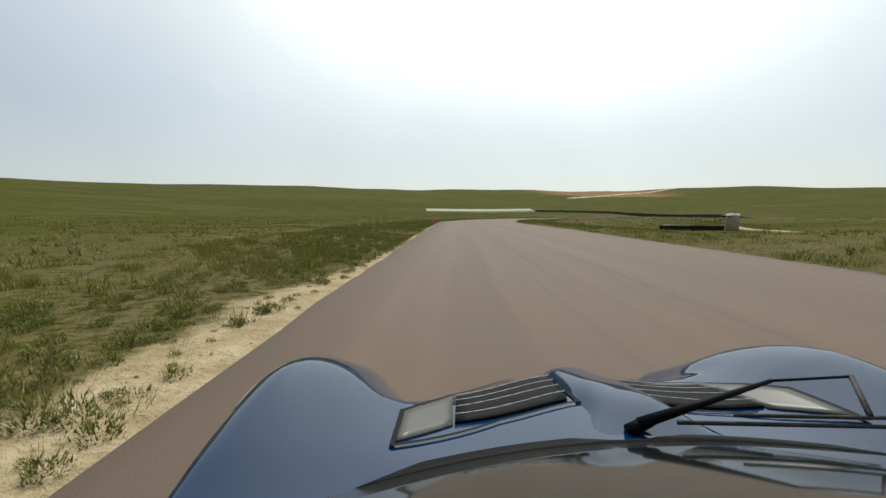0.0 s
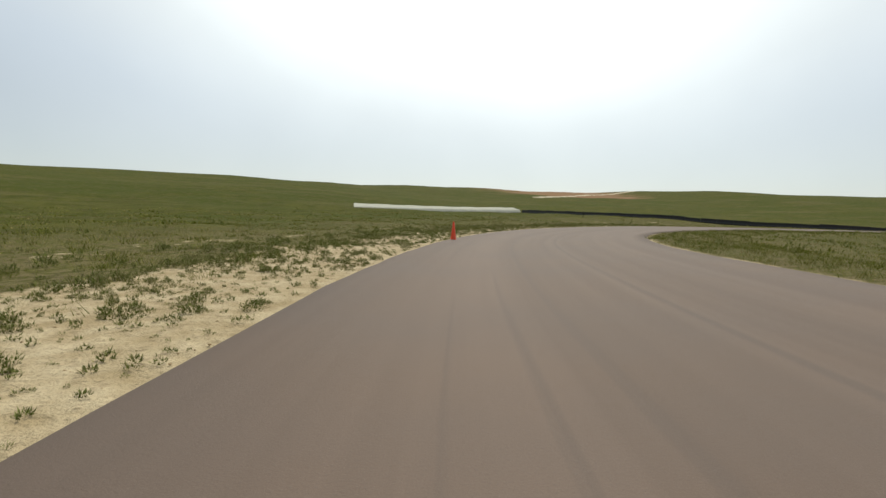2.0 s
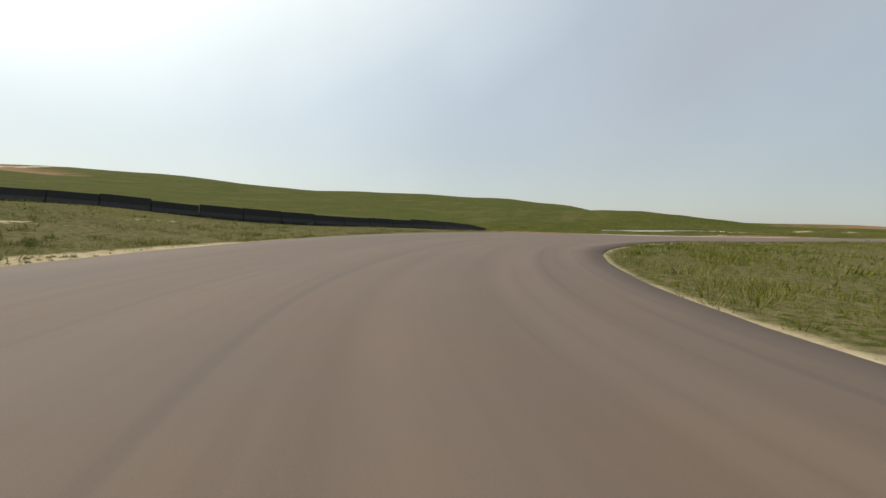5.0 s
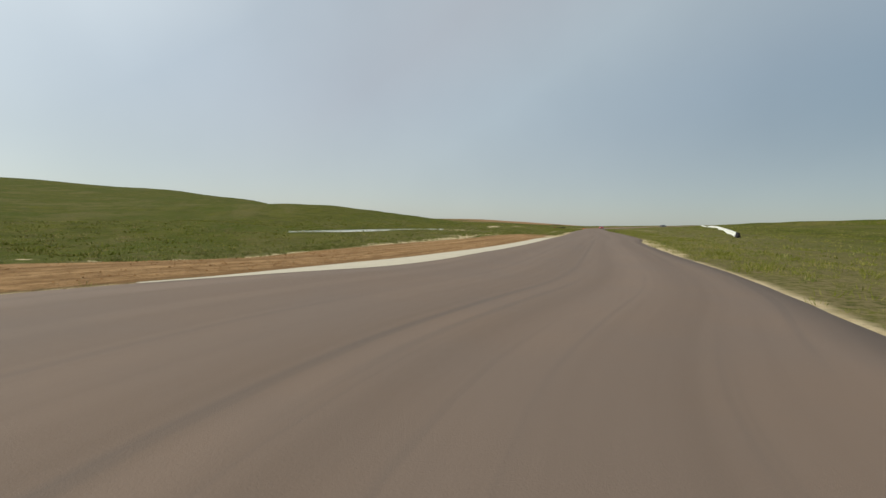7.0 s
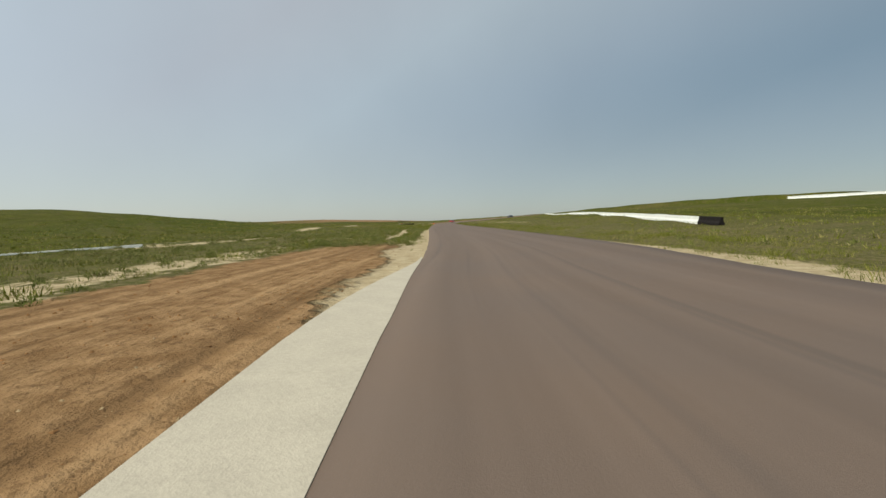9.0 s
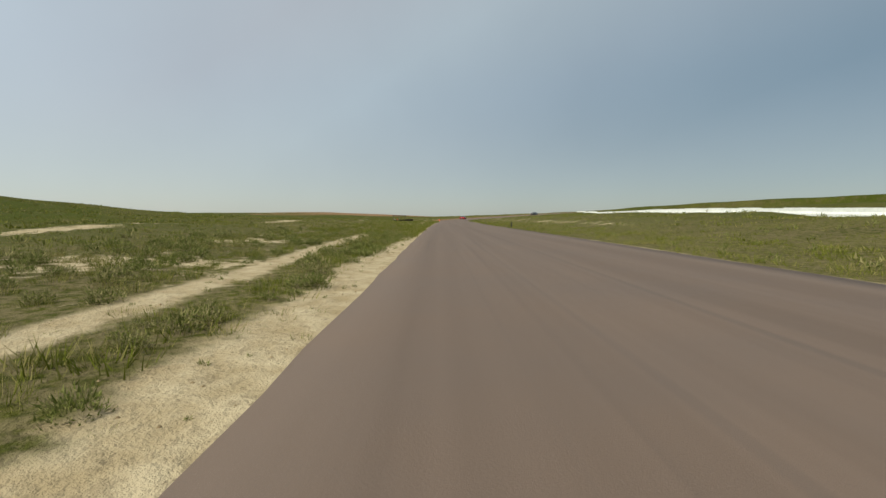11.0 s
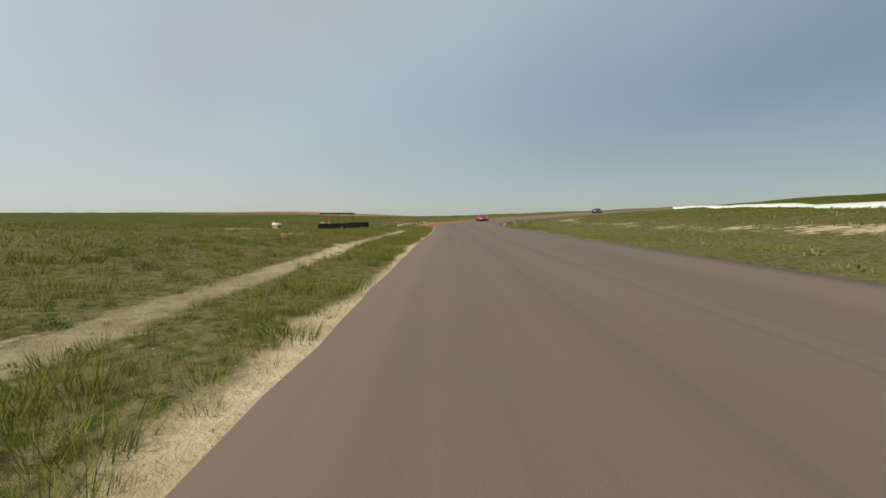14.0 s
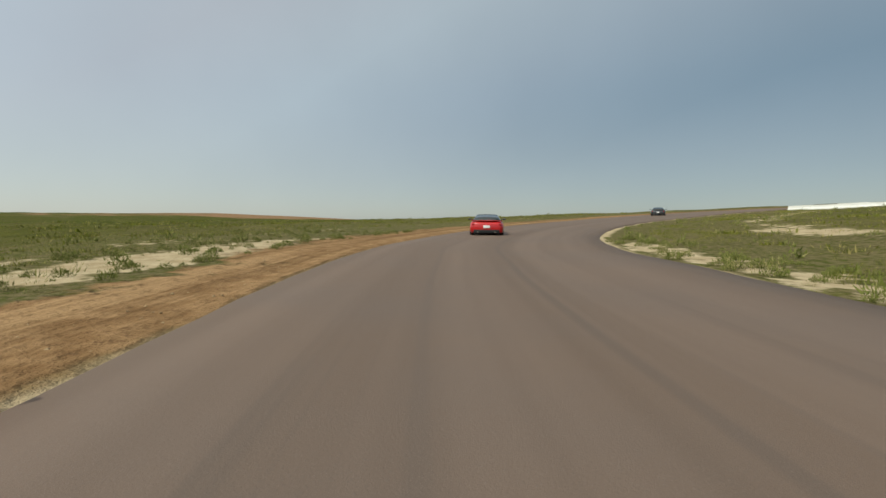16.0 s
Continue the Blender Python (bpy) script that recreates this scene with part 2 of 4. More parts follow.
def leaf_material(name, a, b, dry):
    k = Nodes(name)
    g = k.n.new("ShaderNodeNewGeometry")
    r = g.outputs["Random Per Island"]
    patch = k.noise(k.pos(), 0.3, 3)
    up = k.n.new("ShaderNodeVectorMath")
    up.operation = "MULTIPLY_ADD"
    k.l.new(g.outputs["Normal"], up.inputs[0])
    up.inputs[1].default_value, up.inputs[2].default_value = (0.7, 0.7, 0.7), (0, 0, 0.5)
    unit = k.n.new("ShaderNodeVectorMath")
    unit.operation = "NORMALIZE"
    k.l.new(up.outputs[0], unit.inputs[0])
    k.l.new(unit.outputs[0], k.b.inputs["Normal"])
    c = k.mix(k.ramp(k.math("ADD", k.math("MULTIPLY", r, 0.6), k.math("MULTIPLY", k.noise(k.pos(), 9, 3), 0.8)), 0.3, 1.1), a, b)
    c = k.mix(k.ramp(k.math("ADD", k.math("MULTIPLY", r, 0.5), patch), 0.75, 1.05, 0, 0.8), c, dry)
    k.put(c, k.b.inputs["Base Color"])
    k.b.inputs["Roughness"].default_value = 0.8
    k.b.inputs["Specular IOR Level"].default_value = 0.04
    thin, both = k.n.new("ShaderNodeBsdfTranslucent"), k.n.new("ShaderNodeMixShader")
    k.l.new(c, thin.inputs["Color"])
    both.inputs[0].default_value = 0.12
    k.l.new(k.b.outputs[0], both.inputs[1])
    k.l.new(thin.outputs[0], both.inputs[2])
    k.l.new(both.outputs[0], k.n["Material Output"].inputs["Surface"])
    return k.m


GROUND, ASPHALT = ground_material(), asphalt_material()
GRASS = leaf_material("prairie_grass", (0.088, 0.100, 0.010), (0.165, 0.172, 0.026), (0.29, 0.235, 0.095))
SAGE = leaf_material("sagebrush", (0.088, 0.102, 0.020), (0.190, 0.200, 0.056), (0.30, 0.25, 0.12))
CONCRETE = material("pale_concrete", (0.405, 0.36, 0.285), 0.92, vary=0.09, scale=2.5, bump=0.3, spec=0.2)
WHITEWALL = material("white_painted_concrete", (0.80, 0.79, 0.74), 0.8, vary=0.10, scale=0.6, bump=0.2)
RUBBER = material("black_rubber", (0.022, 0.021, 0.021), 0.75, vary=0.3, scale=6, bump=0.3)
DARKWALL = material("black_conveyor_belt", (0.016, 0.013, 0.012), 0.9, spec=0.15, vary=0.35, scale=2.5, bump=0.3, bscale=20)
STEEL = material("weathered_steel", (0.16, 0.14, 0.12), 0.55, metal=0.4, vary=0.25, scale=5)
ORANGE = material("orange_plastic", (0.85, 0.075, 0.018), 0.45, vary=0.08, scale=6)
REDPOST = material("red_plastic", (0.62, 0.05, 0.025), 0.45, vary=0.15, scale=9)
WHITEP = material("white_plastic", (0.8, 0.8, 0.78), 0.4, vary=0.05)
TAN = material("tan_plastic", (0.50, 0.30, 0.10), 0.5, vary=0.12, scale=3)
BROWNP = material("brown_plastic", (0.30, 0.22, 0.15), 0.5, vary=0.12, scale=3)
WOOD = material("weathered_wood", (0.22, 0.17, 0.12), 0.85, vary=0.3, scale=4, bump=0.4)


# ---- plan ----
def spline(points, step=1.0):
    """Catmull-Rom through the plan's points, about one sample a metre."""
    q = np.array(points, float)
    q = np.vstack([2 * q[0] - q[1], q, 2 * q[-1] - q[-2]])
    out = []
    for i in range(1, len(q) - 2):
        a, b, c, d = q[i - 1:i + 3]
        n = max(2, int(np.hypot(*(c - b)[:2]) / step))
        for u in np.arange(n) / n:
            out.append(0.5 * (2 * b + (c - a) * u + (2 * a - 5 * b + 4 * c - d) * u * u + (3 * b - a - 3 * c + d) * u ** 3))
    out.append(q[-2])
    return np.array(out)


LINE = spline([(*p, 0.0) for p in ROAD])
TANG = np.gradient(LINE[:, :2], axis=0)
TANG /= np.linalg.norm(TANG, axis=1)[:, None]
RIGHT = np.column_stack([TANG[:, 1], -TANG[:, 0]])
ALONG = np.concatenate([[0], np.cumsum(np.linalg.norm(np.diff(LINE[:, :2], axis=0), axis=1))])

LINE[:, 2] = np.interp(ALONG, *np.array(WIDTH).T)
LINE[:, 2] = np.convolve(np.pad(LINE[:, 2], 3, mode="edge"), np.ones(7) / 7, mode="valid")
# the outer edge narrows before the second cone and widens after it, where grass grows over the inner edge
OUTER = np.interp(ALONG, (236, 243, 247, 251, 254, 258, 266, 280, 415, 422, 433, 441, 446, 449, 454, 460, 480, 495), (0, -0.3, -0.85, -1.1, -0.6, -0.15, -0.02, 0, 0, -0.2, -0.4, -0.4, 0.1, 0.45, 1.0, 1.4, 0.8, 0))
INNER = np.interp(ALONG, (434, 441, 446, 451, 456, 460, 466, 485, 505), (0, -0.6, -1.5, -1.7, -2.0, -2.7, -2.8, -1.5, 0))
LINE[:, :2] += RIGHT * (INNER - OUTER)[:, None] / 2
LINE[:, 2] += (INNER + OUTER) / 2


def station(x, y):
    """Distance along the road of the place on it nearest to x, y."""
    return ALONG[np.argmin(np.hypot(LINE[:, 0] - x, LINE[:, 1] - y))]


RISE0, PAD0, PAD1 = station(208, -4), station(79.5, 104.5), station(101.5, 84.5)
S_POST, S_CONE, S_END = station(2, 52), station(8, 80), station(226, -19)


def road_z(s):
    d = np.maximum(np.asarray(s, float) - RISE0, 0)
    return np.where(d < 92, 0.000293 * d * d, 2.48 + 0.054 * (d - 92))


def smooth(a, b, x):
    u = np.clip((x - a) / (b - a), 0, 1)
    return u * u * (3 - 2 * u)


HILLS_AT = (-180, -150, -120, -90, -60, -46, -20, 8, 28, 45, 62, 72, 80, 84, 87, 95, 112, 132, 150, 165, 180)
HILLS = (0.031, 0.028, 0.03, 0.038, 0.050, 0.055, 0.059, 0.055, 0.057, 0.0483, 0.0496, 0.0504, 0.037, 0.0158, 0.0072, 0.0093, 0.0123, 0.0008, 0.016, 0.025, 0.029)
MOUNDS = ((112, -70, 62, 4.9), (42, 60, 26, -1.7), (100, 125, 22, -1.8), (252, -5, 9, -1.8), (243, 0, 9, -1.0), (233, 4, 6, -0.5), (196, -50, 13, 0.45), (222, -80, 10, -0.3), (234.5, -10.5, 3.2, -1.3), (60, 160, 35, 1.5), (-25, 215, 32, 4.0), (231, 99, 32, 5.4))


def nearest(x, y):
    """Index of the nearest road sample and the signed distance to the right of it."""
    x, y = np.atleast_1d(x).astype(float), np.atleast_1d(y).astype(float)
    i = np.empty(len(x), int)
    for a in range(0, len(x), 4000):
        b = slice(a, a + 4000)
        i[b] = ((x[b, None] - LINE[None, :, 0]) ** 2 + (y[b, None] - LINE[None, :, 1]) ** 2).argmin(1)
    u = (x - LINE[i, 0]) * RIGHT[i, 0] + (y - LINE[i, 1]) * RIGHT[i, 1]
    dist = np.hypot(x - LINE[i, 0], y - LINE[i, 1])
    return i, np.where(u < 0, -1, 1) * np.maximum(dist, np.abs(u))


def ground_z(x, y, detail=True):
    x, y = np.atleast_1d(x).astype(float), np.atleast_1d(y).astype(float)
    i, u = nearest(x, y)
    e = np.abs(u) - LINE[i, 2]
    z = road_z(ALONG[i]) * np.exp(-(np.maximum(e, 0) / 90) ** 2)
    w = smooth(1.2, 17, e)
    for cx, cy, r, h in MOUNDS:
        z = z + w * h * np.exp(-0.5 * ((x - cx) ** 2 + (y - cy) ** 2) / r ** 2)
    rad = np.hypot(x - 110, y - 50)
    az = np.degrees(np.arctan2(x - 110, y - 50))
    hill = np.interp(az, HILLS_AT, HILLS) * 650
    hill = hill * (1 + 0.04 * np.sin(az * 0.21 + rad * 0.004) + 0.015 * np.sin(az * 0.63 + 1.3))
    z = z + hill * smooth(60, 680, rad) * smooth(8, 160, e) * (1 - 0.9 * smooth(900, 3200, rad))
    if detail:
        z = z + w * (0.10 * np.sin(x * 0.31 + 1.7 * np.sin(y * 0.13)) + 0.08 * np.sin(y * 0.43 + 1.1 * np.sin(x * 0.19)))
    return z - 0.045 - 0.03 * (e < 0.0) + 0.03 * smooth(0.3, 2.5, e)


def mesh_object(name, verts, faces, mat, parent=None, flat=False):
    me = bpy.data.meshes.new(name)
    me.from_pydata([tuple(v) for v in verts], [], [tuple(f) for f in faces])
    me.materials.append(mat)
    me.update()
    if not flat:
        me.shade_smooth()
    ob = new(name, me)
    ob.parent = parent
    return ob


def grid_faces(rows, cols):
    a = np.arange((rows - 1) * cols).reshape(rows - 1, cols)[:, :-1].ravel()
    return np.column_stack([a, a + 1, a + cols + 1, a + cols])


def fill_attribute(ob, name, values):
    ob.data.attributes.new(name, "FLOAT", "POINT").data.foreach_set("value", np.asarray(values, np.float32))


# ---- ground ----
def axis(lo, hi, step, reach):
    inner = np.arange(lo, hi + step, step)
    g = step * 1.16 ** np.arange(1, 60)
    outer = np.cumsum(g)
    outer = outer[outer < reach]
    return np.concatenate([lo - outer[::-1], inner, inner[-1] + outer])


def patchy(x, y, f=1.0):
    return np.array([2.6 * noise.noise((a * 0.16 * f, b * 0.16 * f, 3.0)) + 1.6 * noise.noise((a * 0.7 * f, b * 0.7 * f, 9.0)) for a, b in zip(x, y)])


def worn_track(s):
    """Where the wheel track beyond the verge runs: its distance from the asphalt."""
    return 3.1 + 0.45 * np.sin(s * 0.055 + 1.0) + 0.2 * np.sin(s * 0.17)


def track_open(s):
    """How bare the wheel track lies: open by the sandy stretch and the marshal post, grown over between them."""
    return smooth(PAD1 + 18, PAD1 + 32, s) * (1 - smooth(PAD1 + 60, PAD1 + 68, s)) + smooth(385, 391, s) * (1 - smooth(S_END - 14, S_END - 6, s))


def tilled_edge(s):
    """How far from the asphalt the tilled strip reaches."""
    return np.interp(s, [240, 250, 258, 265, 272, 278, 284, 292, 301, 313], [12.0, 19.0, 13.0, 9.6, 8.2, 7.2, 6.6, 6.3, 5.6, 3.6])


def bare_ground(s, e, x, y):
    """How far the sand lies open on the outer side: worn tracks and blown-out streaks."""
    b = 0.30 * smooth(PAD1 + 16, PAD1 + 28, s) * (1 - smooth(PAD1 + 54, PAD1 + 64, s)) * smooth(1.4, 2.4, e) * (1 - smooth(6, 9, e))
    path = 16.5 - 0.05 * (s - 350)
    b = b + 0.46 * smooth(PAD1 + 14, PAD1 + 30, s) * (1 - smooth(S_END - 14, S_END - 4, s)) * np.exp(-((e - path) / (1.1 + 1.6 * np.exp(-((s - 350) / 14) ** 2))) ** 2) * (0.75 + 0.25 * np.sin(s * 0.21))
    tilled = smooth(PAD0 - 35, PAD0 - 15, s) * (1 - smooth(PAD1 + 8, PAD1 + 24, s))
    far = e - tilled_edge(s)
    band = (tilled > 0) & (far > -1) & (far < 12)
    q = np.zeros(len(x))
    q[band] = patchy(x[band], y[band], 1.6)
    b = b + tilled * (0.17 + 0.22 * smooth(-0.3, 0.7, q)) * smooth(-0.6, 0.3, far) * (1 - smooth(3.5, 9.5, far))
    b = b + 0.52 * np.exp(-((s - 307) / 9) ** 2) * np.exp(-((e - 15 + 0.38 * (s - 307)) / 1.9) ** 2)
    b = b + 0.48 * np.exp(-((s - 124.5) / 5) ** 2) * np.exp(-((e - 2.3) / 1.3) ** 2)
    b = b + 0.44 * np.exp(-((s - 392) / 3.6) ** 2) * np.exp(-((e - 4.8) / 1.5) ** 2)
    b = b + 0.50 * np.exp(-((s - 413) / 4.0) ** 2) * np.exp(-((e - 3.2) / 0.9) ** 2) + 0.42 * np.exp(-((s - 427) / 3.0) ** 2) * np.exp(-((e - 3.2) / 1.1) ** 2)
    b = b + 0.46 * smooth(S_END + 1, S_END + 5, s) * (1 - smooth(S_END + 14, S_END + 24, s)) * np.exp(-((e - 4.6) / 1.7) ** 2)
    near = (e > -1) & (e < 8) & (s > PAD1 + 40)
    p = np.zeros(len(x))
    p[near] = patchy(s[near] * 0.5, e[near] * 1.3, 1.0)
    return b + 0.26 * smooth(0.35, 1.2, p) * smooth(PAD1 + 88, PAD1 + 98, s) * (1 - smooth(4, 7, e))


def build_ground():
    xs, ys = axis(-45, 300, 1.2, 4200), axis(-150, 190, 1.2, 4200)
    X, Y = np.meshgrid(xs, ys)
    x, y = X.ravel(), Y.ravel()
    z = ground_z(x, y)
    ob = mesh_object("ground", np.column_stack([x, y, z]), grid_faces(len(ys), len(xs)), GROUND)
    i, u = nearest(x, y)
    s, e = ALONG[i], np.abs(u) - LINE[i, 2]
    left = u < 0
    # bare sand along the edges, wider on the outside of the bends
    wide = 0.16 + 3.3 * smooth(S_POST - 12, S_POST + 8, s) * (1 - smooth(S_CONE + 40, S_CONE + 62, s)) \
        + 0.65 * smooth(PAD1 + 20, PAD1 + 34, s) * (1 - smooth(PAD1 + 56, PAD1 + 68, s)) + 0.75 * (1 - smooth(82, 94, s)) + 0.3 * np.sin(s * 0.11) ** 2
    close = left & (e < 6)
    wide = wide + 0.8 * np.exp(-((s - PAD1 - 103) / 2.6) ** 2)
    wide[close] += 0.35 * smooth(-0.1, 1.3, patchy(x[close], y[close], 0.55))
    track = left * track_open(s) * np.where(s < PAD1 + 70, 1.0, 0.72 + 0.28 * np.sin(s * 0.31))
    wide = wide + 1.0 * smooth(PAD1 - 4, PAD1, s) * (1 - smooth(PAD1 + 20, PAD1 + 30, s))
    wide = wide * (1 - 0.6 * smooth(90, 97, s) * (1 - smooth(108, 118, s)))
    wide = np.where(s > S_END - 1, np.minimum(wide, 0.3 - 0.26 * smooth(S_END + 2, S_END + 6, s)), wide)
    wide = np.where(left, wide, 0.12 + 0.25 * np.sin(s * 0.07) ** 2 + 1.2 * smooth(PAD0 + 9, PAD0 + 18, s) * (1 - smooth(PAD1 + 4, PAD1 + 16, s)))
    sand = np.where(left, 0.30 * np.exp(-((e - 8.5) / 1.8) ** 2), 0.36 * np.exp(-((e - 9) / 3.0) ** 2) * smooth(S_END - 110, S_END - 80, s)) + 0.10
    sand = np.where(e < 120, sand + 0.16 * np.exp(-((e - 30) / 9) ** 2) + np.where(left, bare_ground(s, e, x, y), 0.0), 0.0)
    sand = np.maximum(sand, np.where(left, 0.0, 0.34 * smooth(S_END - 14, S_END - 4, s) * (1 - smooth(S_END + 1, S_END + 6, s)) * np.exp(-((e - 4.5) / 2.2) ** 2)))
    sand = np.maximum(sand, np.where(left, 0.0, 0.60 * smooth(S_END + 2, S_END + 7, s) * (1 - smooth(S_END + 18, S_END + 26, s)) * np.exp(-((e - 1.4) / 1.6) ** 2)))
    dirt = 0.75 * smooth(PAD0 - 25, PAD0 - 5, s) * (1 - smooth(PAD1 + 10, PAD1 + 32, s)) * (1 - smooth(tilled_edge(s) - 0.9, tilled_edge(s) + 1.5, e)) * left
    dirt = np.maximum(dirt, 0.7 * smooth(S_END - 2, S_END + 3, s) * (1 - smooth(2.2, 4.2, e)) * left)
    dirt = np.maximum(dirt, 0.66 * smooth(S_END + 7, S_END + 16, s) * (1 - smooth(2.5, 7.0, e)) * left)
    dirt = np.maximum(dirt, 0.65 * smooth(S_CONE + 4, S_CONE + 12, s) * (1 - smooth(S_CONE + 24, S_CONE + 34, s)) * smooth(1.5, 2.4, e) * (1 - smooth(4.0, 5.5, e)) * left)
    rad, az = np.hypot(x - 110, y - 50), np.degrees(np.arctan2(x - 110, y - 50))
    red = 0.80 * np.exp(-((az - 8) / 12) ** 2) * smooth(310, 370, rad) + 0.72 * np.exp(-((az - 122) / 24) ** 2) * smooth(230, 340, rad)
    for n, v in (("edge", e), ("track", track), ("rut", e - worn_track(s)), ("wide", wide), ("sand", sand), ("dirt", dirt), ("red", red), ("lateral", u), ("along", s)):
        fill_attribute(ob, n, v)
    return tagged(ob, "rolling green prairie with bare sandy verges beside the track", "ground", kind="structure")


def build_road():
    n, m = len(LINE), 13
    verts, lat, alo = [], [], []
    for i in range(n):
        w = LINE[i, 2] + 0.02 * math.sin(i * 1.3) + 0.015 * math.sin(i * 2.9)
        z = float(road_z(ALONG[i]))
        for j in range(m):
            if j in (0, m - 1):
                u, dz = (-1 if j == 0 else 1) * (w + 0.03), -0.14
            else:
                u, dz = -w + 2 * w * (j - 1) / (m - 3), 0.0
            x, y = LINE[i, :2] + RIGHT[i] * u
            verts.append((x, y, z + dz))
            lat.append(u)
            alo.append(ALONG[i])
    ob = mesh_object("road", verts, grid_faces(n, m), ASPHALT)
    fill_attribute(ob, "lateral", lat)
    fill_attribute(ob, "along", alo)
    return tagged(ob, "worn brownish-grey asphalt race track with dark skid marks", "road", kind="structure")


GROUND_OB, ROAD_OB = build_ground(), build_road()


def beside(s, u):
    """World x, y at distance s along the road and u to the right of its centre."""
    x, y = np.interp(s, ALONG, LINE[:, 0]), np.interp(s, ALONG, LINE[:, 1])
    return x + np.interp(s, ALONG, RIGHT[:, 0]) * u, y + np.interp(s, ALONG, RIGHT[:, 1]) * u


# ---- building blocks ----
def part(name, bm, mat, parent, label="", flat=False):
    """Links a bmesh as one mesh object under a thing or a part."""
    me = bpy.data.meshes.new(name)
    bm.to_mesh(me)
    bm.free()
    me.materials.append(mat)
    if not flat:
        me.shade_smooth()
    ob = new(name, me)
    ob.parent = parent
    return tagged(ob, label)


def thing(name, m, label, category, group=""):
    ob = new(name)
    ob.empty_display_size = 0.2
    ob.matrix_world = m
    return tagged(ob, label, category, group)


def box(bm, size, at=(0, 0, 0), turn=None, bevel=0.0):
    r = bmesh.ops.create_cube(bm, size=1.0, matrix=Matrix.Translation(at) @ (turn or Matrix()) @ Matrix.Diagonal((*size, 1)))
    if bevel:
        edges = list({e for v in r["verts"] for e in v.link_edges})
        bmesh.ops.bevel(bm, geom=edges, offset=bevel, segments=2, affect="EDGES", profile=0.6)
    return bm


def rod(bm, a, b, r0, r1=None, seg=10):
    a, b = Vector(a), Vector(b)
    d = b - a
    m = Matrix.Translation((a + b) / 2) @ d.to_track_quat("Z", "Y").to_matrix().to_4x4()
    bmesh.ops.create_cone(bm, cap_ends=True, segments=seg, radius1=r0, radius2=r0 if r1 is None else r1, depth=d.length, matrix=m)
    return bm


def sheet(bm, grid, thick=0.0):
    """A surface through rows of points; thick gives it a second side below."""
    rows = [[bm.verts.new(p) for p in row] for row in grid]
    faces = [bm.faces.new((rows[i][j], rows[i][j + 1], rows[i + 1][j + 1], rows[i + 1][j]))
             for i in range(len(rows) - 1) for j in range(len(rows[0]) - 1)]
    bmesh.ops.recalc_face_normals(bm, faces=faces)
    if thick:
        bmesh.ops.solidify(bm, geom=faces, thickness=thick)
    return bm


def turned(bm, profile, seg=20, axis="Z"):
    """A body turned round an axis from (radius, height) pairs."""
    grid = []
    for k in range(seg + 1):
        a = 2 * math.pi * k / seg
        grid.append([(r * math.cos(a), r * math.sin(a), h) if axis == "Z" else (h, r * math.cos(a), r * math.sin(a)) for r, h in profile])
    sheet(bm, grid)
    bmesh.ops.remove_doubles(bm, verts=bm.verts, dist=1e-4)
    return bm


def ground_at(x, y):
    return float(ground_z(x, y)[0])


PAINT_RED = material("red_car_paint", (0.46, 0.006, 0.008), 0.3, metal=0.0, coat=0.5)
PAINT_BLUE = material("dark_blue_car_paint", (0.002, 0.022, 0.070), 0.06, metal=0.0, coat=0.2, spec=0.35)
PAINT_DARK = material("black_car_paint", (0.012, 0.013, 0.018), 0.3, coat=1.0)
TRIM = material("black_trim", (0.010, 0.010, 0.011), 0.7, vary=0.15, scale=20)
GREYTRIM = material("grey_trim", (0.16, 0.16, 0.17), 0.5)
GLASS = material("dark_car_glass", (0.012, 0.016, 0.015), 0.06, coat=0.3, spec=0.6)
RIM = material("silver_alloy", (0.55, 0.55, 0.56), 0.35, metal=0.9)
TAIL = material("red_lens", (0.30, 0.006, 0.008), 0.15, coat=0.8)
VENT = material("black_vent", (0.004, 0.004, 0.005), 0.6, vary=0.2, scale=12, spec=0.08)
SLAT = material("pale_grey_plastic", (0.45, 0.45, 0.46), 0.4)
# flat grey standing for the sky mirrored in the bonnet panel
PANEL_REFLECTION = material("grey_sky_reflection", (0.065, 0.065, 0.062), 0.45)
LAMP = material("clear_lens", (0.75, 0.76, 0.78), 0.1, coat=0.8)


# ---- cars ----
def wheel(car, x, y, r=0.31, w=0.21):
    side = 1 if x > 0 else -1
    bm = turned(bmesh.new(), [(r * 0.66, -w / 2), (r * 0.93, -w / 2), (r, -w * 0.32), (r, w * 0.32), (r * 0.93, w / 2), (r * 0.66, w / 2)], 24, "X")
    tyre = part("wheel", bm, RUBBER, car, "black rubber tyre on an alloy rim")
    tyre.location = (x, y, r)
    bm = turned(bmesh.new(), [(r * 0.67, -w * 0.35), (r * 0.67, w * 0.44), (r * 0.60, w * 0.40), (0.02, w * 0.30)], 24, "X")
    rim = part("rim", bm, TRIM, tyre)
    rim.scale = (side, 1, 1)
    bm = bmesh.new()
    for k in range(5):
        a = 2 * math.pi * k / 5
        rod(bm, (side * w * 0.36, 0, 0), (side * w * 0.42, r * 0.63 * math.cos(a), r * 0.63 * math.sin(a)), 0.035, 0.025, 6)
    part("spokes", bm, RIM, tyre, "five silver alloy spokes")


def section(w, zlow, zwide, zshoulder, ztop, crown):
    half = [(w * 0.86, zlow), (w * 0.97, zlow + 0.05), (w, zwide), (w * 0.985, (zwide + zshoulder) / 2), (w * 0.93, zshoulder),
            (w * 0.80, ztop), (w * 0.5, ztop + crown * 0.6), (0, ztop + crown)]
    return half + [(-x, z) for x, z in half[-2::-1]]


